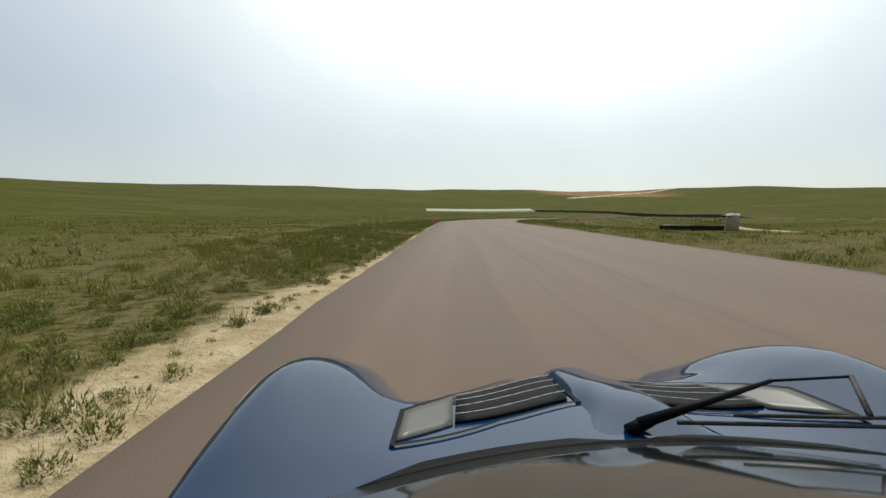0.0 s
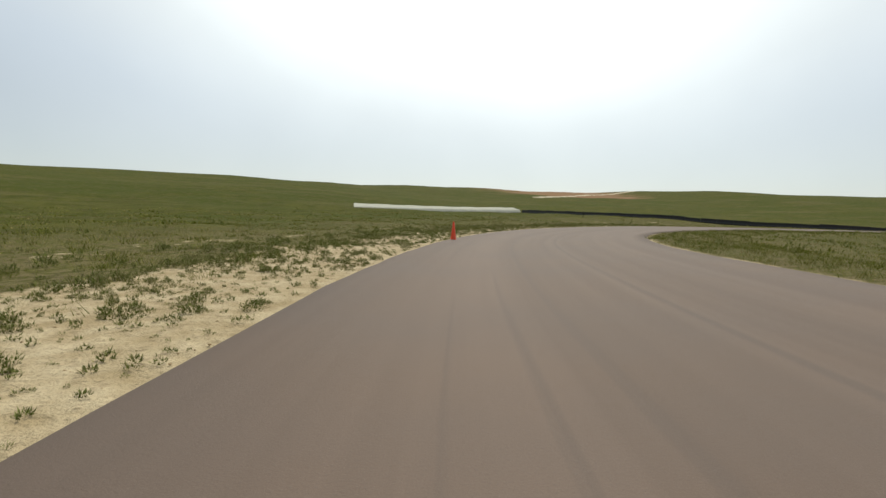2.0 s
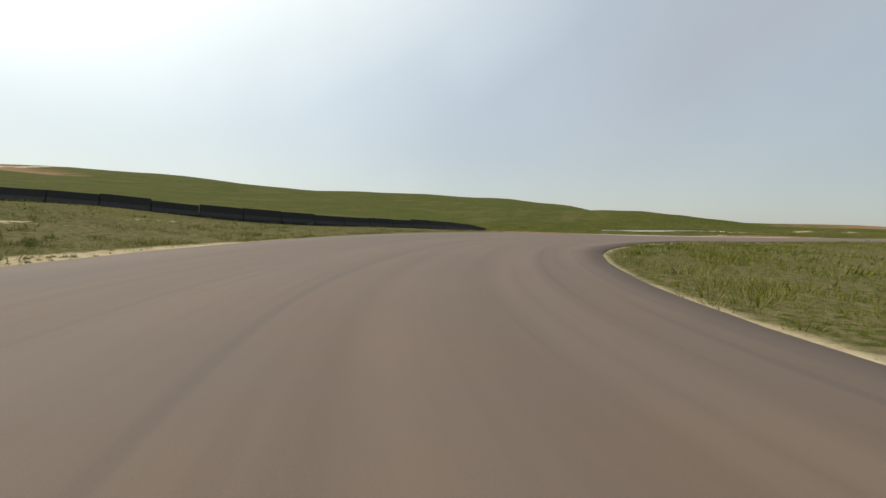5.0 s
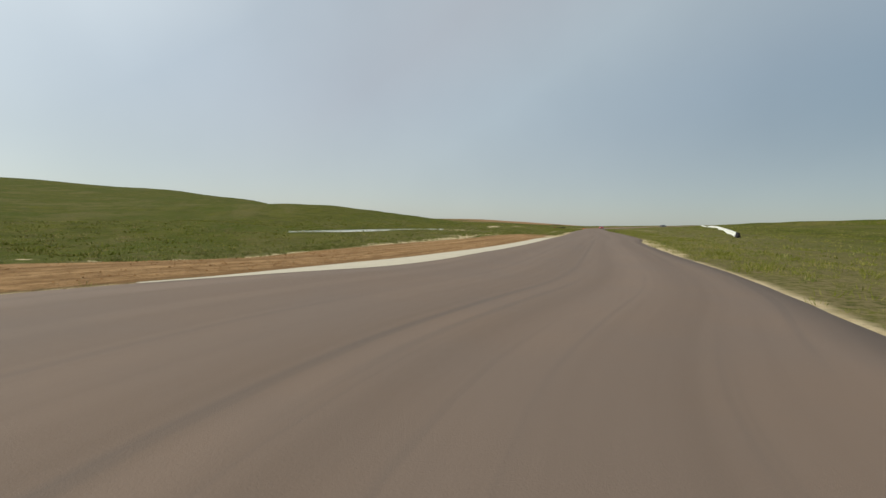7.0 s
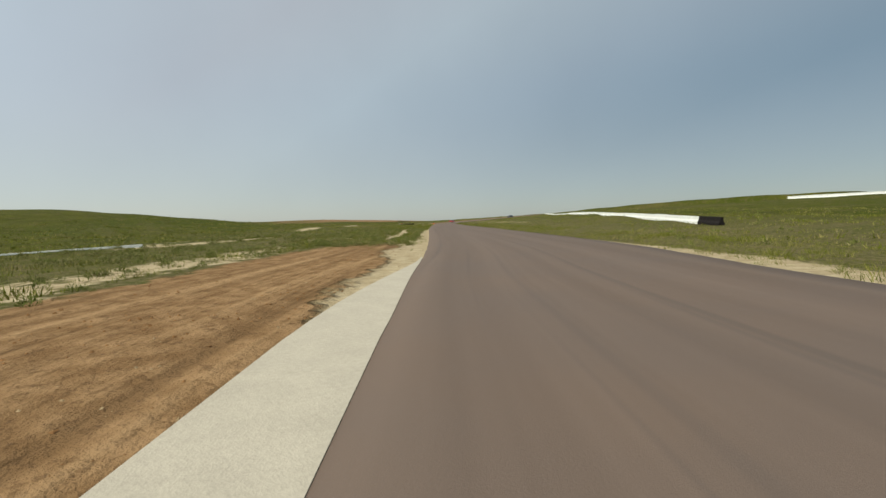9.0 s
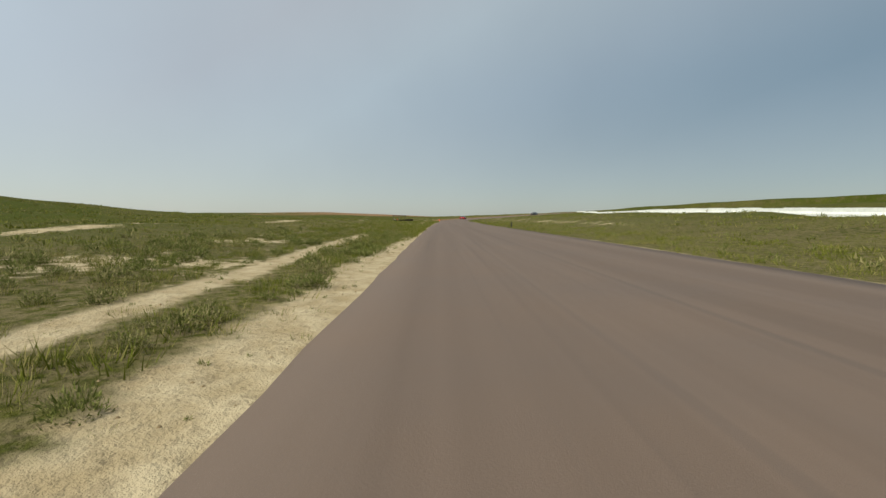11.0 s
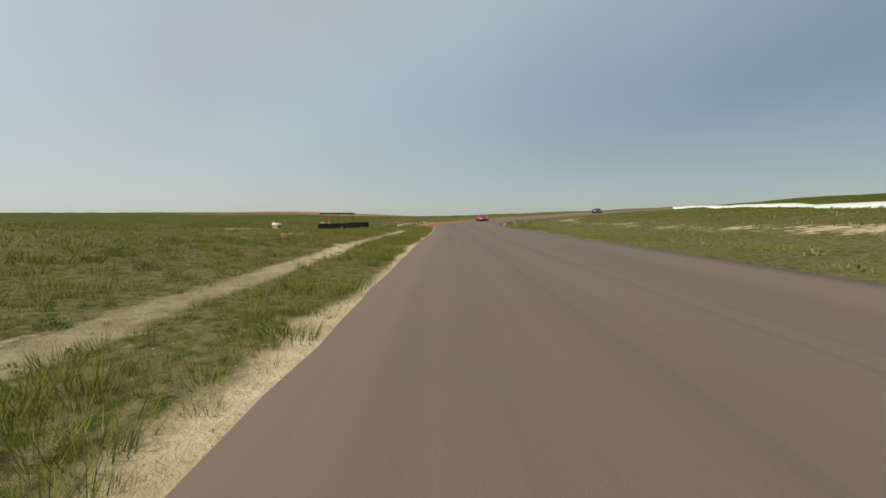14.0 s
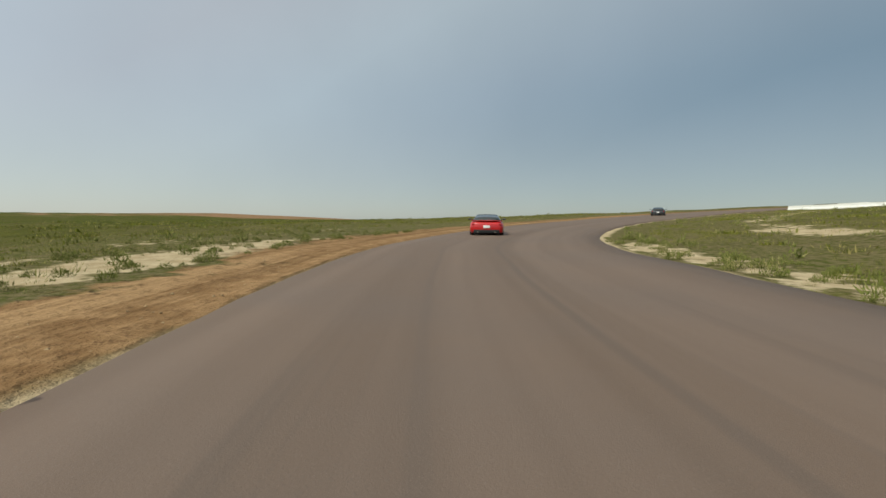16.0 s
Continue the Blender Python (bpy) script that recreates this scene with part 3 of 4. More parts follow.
def coupe(name, m, paint, label, group):
    """A two-door coupe, front along +y, 4.25 m long and 1.82 m wide."""
    car = thing(name, m, label, "car", group)
    ribs = [(-2.12, 0.70, 0.34, 0.50, 0.66, 0.76, 0.02), (-2.05, 0.82, 0.24, 0.52, 0.74, 0.86, 0.03), (-1.80, 0.89, 0.20, 0.52, 0.80, 0.92, 0.04),
            (-1.35, 0.91, 0.18, 0.52, 0.84, 0.95, 0.05), (-0.8, 0.90, 0.18, 0.50, 0.80, 0.93, 0.05), (0.0, 0.885, 0.18, 0.50, 0.74, 0.89, 0.05),
            (0.7, 0.885, 0.18, 0.50, 0.72, 0.86, 0.05), (1.25, 0.90, 0.18, 0.50, 0.74, 0.80, 0.06), (1.7, 0.86, 0.19, 0.46, 0.64, 0.70, 0.06),
            (2.0, 0.74, 0.20, 0.42, 0.52, 0.58, 0.05), (2.13, 0.52, 0.26, 0.38, 0.44, 0.48, 0.03)]
    grid = [[(x, y, z) for x, z in section(*r)] for y, *r in ribs]
    bm = sheet(bmesh.new(), grid)
    for row in (grid[0], grid[-1]):
        bm.faces.new([bm.verts.new(p) for p in row])
    bmesh.ops.remove_doubles(bm, verts=bm.verts, dist=1e-4)
    bmesh.ops.recalc_face_normals(bm, faces=bm.faces)
    part("body", bm, paint, car)
    roof = [(-1.55, 0.62, 0.95), (-1.1, 0.60, 1.12), (-0.6, 0.57, 1.24), (-0.1, 0.56, 1.275), (0.25, 0.57, 1.24)]
    bm = sheet(bmesh.new(), [[(w * k / 4, y, z + 0.03 * (1 - (k / 4) ** 2)) for k in range(-4, 5)] for y, w, z in roof[2:]], 0.03)
    part("roof", bm, GLASS, car, "dark roof panel")
    bm = sheet(bmesh.new(), [[(w * k / 4, y, z + 0.03 * (1 - (k / 4) ** 2)) for k in range(-4, 5)] for y, w, z in roof[:3]], 0.02)
    part("rear_window", bm, GLASS, car, "dark tinted rear window")
    bm = sheet(bmesh.new(), [[((0.57 + 0.1 * t) * k / 4, 0.25 + 0.75 * t - 0.08 * (k / 4) ** 2, 1.24 - 0.36 * t + 0.03 * (1 - (k / 4) ** 2)) for k in range(-4, 5)] for t in (0, 0.5, 1)], 0.02)
    part("windscreen", bm, GLASS, car)
    for sx in (-1, 1):
        top = [(sx * w, y, z) for y, w, z in roof] + [(sx * 0.66, 0.95, 0.90)]
        low = [(sx * 0.80, y, 0.90) for y in (-1.50, -1.1, -0.6, -0.1, 0.35, 0.95)]
        part("side_window", sheet(bmesh.new(), [top, low], 0.02), GLASS, car)
        bm = box(bmesh.new(), (0.30, 0.06, 0.13), (sx * 0.62, -2.06, 0.74), Matrix.Rotation(-sx * 0.25, 4, "Z"), 0.025)
        part("tail_light", bm, TAIL, car, "red rear lamp")
        bm = box(bmesh.new(), (0.17, 0.10, 0.11), (sx * 1.0, 0.55, 0.96), Matrix.Rotation(sx * 0.1, 4, "Z"), 0.03)
        rod(bm, (sx * 0.80, 0.57, 0.90), (sx * 0.95, 0.56, 0.94), 0.022)
        part("side_mirror", bm, PAINT_DARK, car)
        bm = box(bmesh.new(), (0.26, 0.30, 0.07), (sx * 0.64, 1.86, 0.60), Matrix.Rotation(-0.35, 4, "X"), 0.03)
        part("headlight", bm, LAMP, car, "clear front lamp")
        bm = rod(bmesh.new(), (sx * 0.45, -2.02, 0.27), (sx * 0.45, -2.17, 0.27), 0.05, 0.052, 14)
        part("exhaust_pipe", bm, STEEL, car)
    part("rear_bumper", box(bmesh.new(), (1.36, 0.14, 0.22), (0, -2.06, 0.32), None, 0.04), TRIM, car, "black lower rear bumper")
    part("licence_plate", box(bmesh.new(), (0.34, 0.02, 0.16), (0, -2.135, 0.60), None, 0.004), WHITEP, car, "white licence plate")
    bm = sheet(bmesh.new(), [[(0.78 * k / 5, -2.00 + d - 0.10 * (1 - (k / 5) ** 2), 0.93 + h) for k in range(-5, 6)] for d, h in ((0.16, 0.0), (0.0, 0.05))], 0.02)
    part("spoiler", bm, paint, car)
    for x in (-0.80, 0.80):
        wheel(car, x, -1.25, 0.325)
        wheel(car, x, 1.30, 0.325)
    return car


def roadster(m):
    """The low mid-engined car whose bonnet shows under the eye: front along +y."""
    car = thing("sports_car", m, "dark metallic blue sports car with vented bonnet standing on the track", "car", "cars on the track")

    AXIS = 0.09

    def half_width(y):
        return 0.86 * (1 - 0.45 * float(smooth(1.45, 2.1, y)) ** 1.5) * (1 - 0.14 * float(smooth(-1.2, -1.8, -abs(y)) if y > -1.2 else smooth(1.2, 1.85, -y)))

    def top(x, y):
        hood = float(np.interp(y, (-1.8, -1.5, -0.8, 0.3, 0.75, 1.05, 1.35, 1.65, 1.9, 2.1), (0.72, 0.84, 0.86, 0.79, 0.765, 0.725, 0.665, 0.56, 0.41, 0.27)))
        ax = abs(x)
        d = abs(x - AXIS)
        lip = float(np.interp(d, (0.0, 0.06, 0.23, 0.39, 0.50, 0.60), (1.46, 1.45, 1.34, 1.19, 1.05, 1.00)))
        fall = 0.34 * max(0.0, y - lip) * float(1 - smooth(0.36, 0.54, ax)) * float(1 - smooth(1.7, 2.1, y))
        z = hood - fall - 0.05 * (ax / 0.86) ** 2 + 0.022 * math.exp(-(x / 0.16) ** 2) * float(1 - smooth(0.9, 1.7, y))
        z += 0.155 * math.exp(-((ax - 0.69) / (0.165 if ax > 0.69 else 0.225)) ** 2 - ((y - 1.14) / 0.46) ** 2)
        z += 0.10 * math.exp(-((ax - 0.70) / 0.2) ** 2 - ((y + 1.05) / 0.5) ** 2)
        return z

    ys = list(np.linspace(-1.78, 2.10, 120))
    us = [math.sin(math.pi / 2 * k / 34) for k in range(-34, 35)]
    grid = []
    for y in ys:
        w = half_width(y)
        low = min(0.38, top(w, y) - 0.19)
        row = [(-w * 0.96, y, 0.10), (-w * 1.01, y, low)]
        row += [(u * w, y, max(0.12, top(u * w, y) - 0.16 * max(0.0, abs(u) - 0.9) / 0.1)) for u in us]
        row += [(w * 1.01, y, low), (w * 0.96, y, 0.10)]
        grid.append(row)
    bm = sheet(bmesh.new(), grid)
    for row in (grid[0], grid[-1]):
        bm.faces.new([bm.verts.new(p) for p in row])
    bmesh.ops.remove_doubles(bm, verts=bm.verts, dist=1e-4)
    bmesh.ops.recalc_face_normals(bm, faces=bm.faces)
    part("body", bm, PAINT_BLUE, car)

    def on(x, y, up=0.0):
        return (x, y, top(x, y) + up)

    g = []
    for y in np.linspace(0.78, 1.50, 19):
        w = 0.105 - 0.03 * float(smooth(0.9, 1.5, y)) + 0.05 * float(1 - smooth(0.78, 0.95, y))
        h = 0.045 * float(smooth(0.76, 0.95, y)) * float(1 - 0.75 * smooth(1.35, 1.52, y))
        g.append([(AXIS + w * u, y, top(AXIS + w * u, y) - 0.004 + h * (1 - abs(u) ** 3.5)) for u in np.linspace(-1, 1, 17)])
    part("bonnet_spine", sheet(bmesh.new(), g), PAINT_BLUE, car)
    for sx in (-1, 1):
        # recessed panel with its rubber joint, painted sky-reflection patch and louvred outlet
        outline = [(0.53, 0.80), (0.515, 0.97), (0.39, 1.17), (0.23, 1.32), (0.06, 1.42), (0.10, 1.00), (0.30, 0.94)]

        def at(d, y, up=0.0):
            return on(AXIS + sx * d * (0.78 if sx > 0 else 1.0), y, up)

        def quad(c, rows, cols, up):
            (ax, ay), (bx, by), (cx, cy), (dx, dy) = c
            return [[at((ax * (1 - u) + bx * u) * (1 - v) + (dx * (1 - u) + cx * u) * v, (ay * (1 - u) + by * u) * (1 - v) + (dy * (1 - u) + cy * u) * v, up)
                     for u in np.linspace(0, 1, cols)] for v in np.linspace(0, 1, rows)]

        bm = bmesh.new()
        for (x0, y0), (x1, y1) in zip(outline, outline[1:] + outline[:1]):
            L = math.hypot(x1 - x0, y1 - y0)
            nx, ny = 0.0045 * (y1 - y0) / L, -0.0045 * (x1 - x0) / L
            sheet(bm, [[at(x0 + (x1 - x0) * v + nx * w, y0 + (y1 - y0) * v + ny * w, 0.005) for w in (-1, 0, 1)] for v in np.linspace(-0.01, 1.01, 9)])
        part("panel_joint", bm, VENT, car)
        part("reflection_patch", sheet(bmesh.new(), quad([(0.525, 0.82), (0.51, 0.97), (0.385, 1.16), (0.405, 0.93)], 6, 6, 0.004), 0.004), PANEL_REFLECTION, car, "grey patch beside the outlet, painted as the sky's reflection")
        mouth = [(0.40, 0.94), (0.12, 1.02), (0.06, 1.38), (0.375, 1.15)]
        vent = part("bonnet_vent", sheet(bmesh.new(), quad(mouth, 8, 9, 0.006), 0.005), VENT, car, "black louvred radiator outlet")
        for k in range(4):
            g = quad(mouth, 41, 9, 0.016)
            pts = g[4 + 10 * k]
            bm = bmesh.new()
            for p, q in zip(pts, pts[1:]):
                rod(bm, p, q, 0.0013, seg=6)
            part("slat", bm, SLAT, vent, "thin pale louvre edge")
        bm = box(bmesh.new(), (0.15, 0.22, 0.05), on(sx * 0.60, 1.64, -0.10), Matrix.Rotation(-0.4, 4, "X"), 0.02)
        part("headlight", bm, LAMP, car, "clear front lamp")
        for y in (1.12, -1.08):
            wheel(car, sx * 0.74, y, 0.29, 0.20)
        bm = box(bmesh.new(), (0.14, 0.10, 0.10), (sx * 0.93, 0.42, 0.93), None, 0.035)
        rod(bm, (sx * 0.78, 0.45, 0.82), (sx * 0.90, 0.43, 0.91), 0.018)
        part("side_mirror", bm, PAINT_BLUE, car)
        low = [(sx * (0.76 - 0.02 * t), 0.52 - 1.1 * t, 0.79 + 0.04 * t) for t in np.linspace(0, 1, 6)]
        up = [(sx * (0.70 - 0.14 * min(1, t * 1.6)), 0.46 - 1.02 * t, 0.82 + 0.24 * min(1, t * 1.8)) for t in np.linspace(0, 1, 6)]
        part("side_window", sheet(bmesh.new(), [low, up], 0.012), GLASS, car)

    def screen(u, t):
        return (u * (0.74 - 0.20 * t), 0.755 - 0.20 * u * u - (0.66 - 0.10 * u * u) * t, 0.79 + 0.27 * t - 0.02 * u * u)

    part("windscreen", sheet(bmesh.new(), [[screen(u, t) for u in np.linspace(-1, 1, 25)] for t in np.linspace(0, 1, 10)], 0.008), GLASS, car, "raked dark windscreen reflecting the ground")
    bm = sheet(bmesh.new(), [[screen(u, -0.01), tuple(a + b for a, b in zip(screen(u, -0.01), (0, 0.05, -0.015)))] for u in np.linspace(-1, 1, 25)], 0.012)
    part("scuttle", bm, VENT, car, "black plastic strip below the windscreen")
    g = [[(u * (0.54 - 0.03 * t), 0.09 - 0.02 * u * u - 0.75 * t, 1.06 + 0.02 * math.sin(math.pi * t) + 0.025 * (1 - u * u) - 0.06 * t * t) for u in np.linspace(-1, 1, 13)] for t in np.linspace(0, 1, 9)]
    part("roof", sheet(bmesh.new(), g, 0.02), TRIM, car, "black removable roof")
    g = [[(u * (0.51 + 0.1 * t), -0.66 - 0.75 * t, 1.02 + 0.02 * (1 - u * u) - 0.15 * t) for u in np.linspace(-1, 1, 9)] for t in np.linspace(0, 1, 6)]
    part("engine_cover", sheet(bmesh.new(), g, 0.02), PAINT_BLUE, car)
    arm = bmesh.new()
    pivot, knee, tip = (0.03, 0.80, 0.80), (0.31, 0.82, 0.868), (0.48, 0.82, 0.872)
    rod(arm, (0.01, 0.80, 0.785), (0.06, 0.81, 0.802), 0.014, 0.012, 12)
    rod(arm, pivot, knee, 0.0115, 0.004, 8)
    rod(arm, knee, tip, 0.003, 0.003, 8)
    wiper = part("wiper", arm, VENT, car, "black windscreen wiper arm")
    bm = rod(bmesh.new(), (0.08, 0.76, 0.82), (0.66, 0.66, 0.835), 0.0045, 0.0035, 6)
    rod(bm, (0.18, 0.75, 0.835), (0.52, 0.69, 0.845), 0.004, 0.004, 6)
    rod(bm, tip, (0.40, 0.71, 0.845), 0.005, 0.005, 6)
    part("wiper_blade", bm, RUBBER, wiper)
    for sx in (-1, 1):
        part("tail_light", rod(bmesh.new(), (sx * 0.5, -1.74, 0.62), (sx * 0.5, -1.80, 0.62), 0.07, 0.065, 18), TAIL, car, "round red rear lamp")
    return car


roadster(pose(0.40, 0.0, 0.0, 0, 0, 4.0))
red_car = coupe("sports_coupe", pose(243.5, -38.4, 0.64, 2.2, 0, -143), PAINT_RED, "glossy red two-door coupe on the track", "cars on the track")
dark_car = coupe("sports_coupe", pose(248.0, -83.5, float(road_z(station(247.5, -83))) - 0.02, 3.1, 0, -163), PAINT_DARK, "small dark two-door coupe far along the track", "cars on the track")


for car in (red_car, dark_car):
    car.scale = (1.0, 1.0, 0.88)


# ---- barriers and walls ----
def wall_run(name, points, height, thick, mat, seg, label, category, lift=0.0, wobble=0.0, end=None):
    """A barrier of separate segments that follows the ground through the plan's points."""
    line = spline([(*p, 0) for p in points], 0.5)[:, :2]
    run = np.concatenate([[0], np.cumsum(np.hypot(*np.diff(line, axis=0).T))])
    n = max(1, round(run[-1] / seg))
    at = np.linspace(0, run[-1], n + 1)
    px, py = np.interp(at, run, line[:, 0]), np.interp(at, run, line[:, 1])
    pz = ground_z(px, py, False) + lift
    root = thing(name, pose(px[0], py[0], pz[0]), label, category)
    rng = random.Random(len(points) * 7 + n)
    for k in range(n):
        a, b = Vector((px[k], py[k], pz[k])), Vector((px[k + 1], py[k + 1], pz[k + 1]))
        h = height + wobble * rng.uniform(-1, 1)
        d = (b - a).normalized() * 0.02
        side = Vector((-(b - a).y, (b - a).x, 0)).normalized() * thick / 2
        bm = bmesh.new()
        prof = ((1.0, -0.3), (1.0, 0.12), (0.55, 0.45), (0.45, 1.0), (-0.45, 1.0), (-0.55, 0.45), (-1.0, 0.12), (-1.0, -0.3))
        ends = [[bm.verts.new(q + side * u + Vector((0, 0, h * t)) - root.location) for u, t in prof] for q in (a + d, b - d)]
        for j in range(8):
            bm.faces.new((ends[0][j], ends[0][(j + 1) % 8], ends[1][(j + 1) % 8], ends[1][j]))
        bm.faces.new(ends[0])
        bm.faces.new(ends[1][::-1])
        bmesh.ops.recalc_face_normals(bm, faces=bm.faces)
        last = end is not None and k == 0
        part("segment", bm, end if last else mat, root, "black end segment" if last else "", flat=True)
    return root


wall_run("tyre_barrier", [(38, 178), (46, 155), (56, 137), (72, 128), (88, 124)], 0.75, 0.6, RUBBER, 2.5, "long black rubber barrier on the grassy slope", "barrier", wobble=0.06)


def gravel_bank(points, label):
    """A broad pale bank laid along the hill's foot: its far edge stands higher than its near one."""
    line = spline([(*p, 0) for p in points], 2.0)[:, :2]
    way = np.gradient(line, axis=0)
    way /= np.linalg.norm(way, axis=1)[:, None]
    grid = []
    for k, ((x, y), (dx, dy)) in enumerate(zip(line, way)):
        q = k / (len(line) - 1)
        row = []
        for u in np.linspace(-1, 1, 7):
            px, py = x - dy * u * (3.8 - 1.8 * q), y + dx * u * (3.8 - 1.8 * q)
            lift = (0.08 + 0.65 * q) * (1 - u) / 2 + (0.35 + 0.95 * q) * (1 + u) / 2 + 0.05 * math.sin(k * 1.7 + u * 2)
            row.append((px, py, float(ground_z(px, py, False)[0]) + lift))
        x0, y0, _ = row[0]
        x1, y1, _ = row[-1]
        row = [(x0 + dy * 0.5, y0 - dx * 0.5, row[0][2] - 0.7)] + row + [(x1 - dy * 1.0, y1 + dx * 1.0, row[-1][2] - 2.6)]
        grid.append(row)
    bm = sheet(bmesh.new(), grid)
    bank = part("gravel_bank", bm, material("pale_gravel", (0.34, 0.33, 0.27), 0.95, vary=0.16, scale=0.7, bump=0.4, bscale=8), None)
    return tagged(bank, label, "bank", kind="structure")


gravel_bank([(-6.5, 172), (6, 173), (20, 174), (36, 177)], "long pale gravel bank at the foot of the hill")


def dirt_path(points, width, colour, label):
    """A worn vehicle path laid on the ground through the plan's points, with uneven edges."""
    line = spline([(*p, 0) for p in points], 1.5)[:, :2]
    way = np.gradient(line, axis=0)
    way /= np.linalg.norm(way, axis=1)[:, None]
    grid = []
    for k, ((x, y), (dx, dy)) in enumerate(zip(line, way)):
        w = width / 2 * (1 + 0.22 * math.sin(k * 0.7) + 0.15 * math.sin(k * 1.9))
        row = []
        for u in (-1.15, -1, -0.5, 0, 0.5, 1, 1.15):
            px, py = x - dy * u * w, y + dx * u * w
            row.append((px, py, float(ground_z(px, py)[0]) + (0.10 if abs(u) < 1.1 else -0.2)))
        grid.append(row)
    path = part("dirt_path", sheet(bmesh.new(), grid), material("path_dirt", colour, 0.95, vary=0.22, scale=0.9, bump=0.4, bscale=9), None)
    return tagged(path, label, "path", kind="structure")


dirt_path([(49, 73), (47.5, 64), (45, 53), (41, 42), (36, 30)], 1.8, (0.32, 0.26, 0.165), "pale dirt service path across the infield grass")
dirt_path([(104, 358), (140, 398), (172, 435), (215, 480), (258, 527), (300, 570)], 7.0, (0.40, 0.33, 0.22), "pale dirt road climbing the far hill")
wall_run("concrete_wall", [(109.5, 55), (150, 6), (190, -42), (234.6, -95)], 0.52, 0.4, WHITEWALL, 4.0, "long white concrete wall with a black end", "wall", wobble=0.03, end=DARKWALL)
wall_run("concrete_wall", [(127, -55), (95, -61), (55, -62)], 0.8, 0.6, WHITEWALL, 4.0, "white concrete wall on the rise", "wall", wobble=0.03)
wall_run("low_kerb_wall", [(124, 110), (127.6, 99), (130, 88.5)], 0.24, 0.5, WHITEWALL, 3.0, "low white concrete kerb in the grass", "kerb")


# ---- flag stations ----
def toilet(x, y, h, mat, turn, label):
    ob = thing("portable_toilet", pose(x, y, ground_at(x, y) - 0.02, 0, 0, turn), label, "portable toilet", "portable toilets")
    k = h / 2.3
    part("skid", box(bmesh.new(), (1.14 * k, 1.14 * k, 0.12), (0, 0, 0.06), None, 0.02), TRIM, ob)
    part("cabin", box(bmesh.new(), (1.08 * k, 1.08 * k, h - 0.36), (0, 0, 0.12 + (h - 0.36) / 2), None, 0.03), mat, ob)
    door = part("door", box(bmesh.new(), (0.76 * k, 0.05, h - 0.55), (0, -0.55 * k, 0.14 + (h - 0.5) / 2), None, 0.015), mat, ob)
    part("handle", box(bmesh.new(), (0.05, 0.04, 0.14), (0.28 * k, -0.59 * k, h * 0.46), None, 0.01), TRIM, door)
    for sx in (-1, 1):
        part("vent", box(bmesh.new(), (0.02, 0.5 * k, 0.16), (sx * 0.545 * k, 0, h - 0.45), None, 0.005), TRIM, ob)
    g = [[(0.60 * k * u * (1 - 0.12 * (t > 0.6)), 0.60 * k * v * (1 - 0.12 * (t > 0.6)), h - 0.26 + 0.22 * t) for t in (0, 0.5, 0.8, 1.0)] for u, v in ((1, 1), (-1, 1), (-1, -1), (1, -1), (1, 1))]
    bm = sheet(bmesh.new(), g)
    box(bm, (1.0 * k, 1.0 * k, 0.10), (0, 0, h - 0.03), None, 0.04)
    part("roof", bm, WHITEP, ob, "white translucent roof")
    part("vent_pipe", rod(bmesh.new(), (0.35 * k, 0.42 * k, h - 0.1), (0.35 * k, 0.42 * k, h + 0.18), 0.04), WHITEP, ob)
    return ob


def bunker(a, b, z, height, label, back=1, board=True):
    """A belt-faced wall of posts and boards, from a to b."""
    a, b = Vector((*a, z)), Vector((*b, z))
    d = b - a
    ang = math.degrees(math.atan2(d.y, d.x))
    ob = thing("bunker_wall", pose(a.x, a.y, a.z, 0, 0, ang), label, "wall", "marshal bunkers")
    n = max(3, round(d.length / 1.2))
    for k in range(n):
        part("panel", box(bmesh.new(), (d.length / n - 0.02, 0.34, height + 0.6 + 0.05 * math.sin(k * 2.1)), ((k + 0.5) * d.length / n, 0, height / 2 - 0.35), None, 0.03), DARKWALL, ob)
    for k in range(n + 1):
        part("post", box(bmesh.new(), (0.10, 0.10, height + 0.02), (k * d.length / n, back * 0.24, height / 2 - 0.06), None, 0.01), WOOD, ob)
    if board:
        part("top_board", box(bmesh.new(), (d.length * 0.42, 0.22, 0.03), (d.length * 0.27, 0.05, height + 0.03), None, 0.01), WHITEWALL, ob, "pale board on the wall's top")
    return ob


def canopy(a, b, z, depth, top_z, label):
    a, b = Vector((*a, z)), Vector((*b, z))
    d = b - a
    L, h = d.length, top_z - z
    ob = thing("canopy", pose(a.x, a.y, a.z, 0, 0, math.degrees(math.atan2(d.y, d.x))), label, "canopy", "marshal canopies")
    for x in (0.06, L * 0.5, L - 0.06):
        for y in (0.05, depth - 0.05):
            part("post", box(bmesh.new(), (0.06, 0.06, h), (x, y, h / 2), None, 0.008), STEEL, ob)
    for y in (0.05, depth - 0.05):
        part("beam", box(bmesh.new(), (L + 0.3, 0.07, 0.14), (L / 2, y, h - 0.05), None, 0.008), STEEL, ob)
    part("roof", box(bmesh.new(), (L + 0.25, depth + 0.3, 0.03), (L / 2, depth / 2, h + 0.025), None, 0.005), STEEL, ob, "dark sheet roof")
    n = 9
    for k in range(n):
        part("slat", box(bmesh.new(), (0.16, depth + 0.35, 0.03), (L * (k + 0.5) / n, depth / 2, h + 0.057), None, 0.006), WOOD, ob)
    return ob


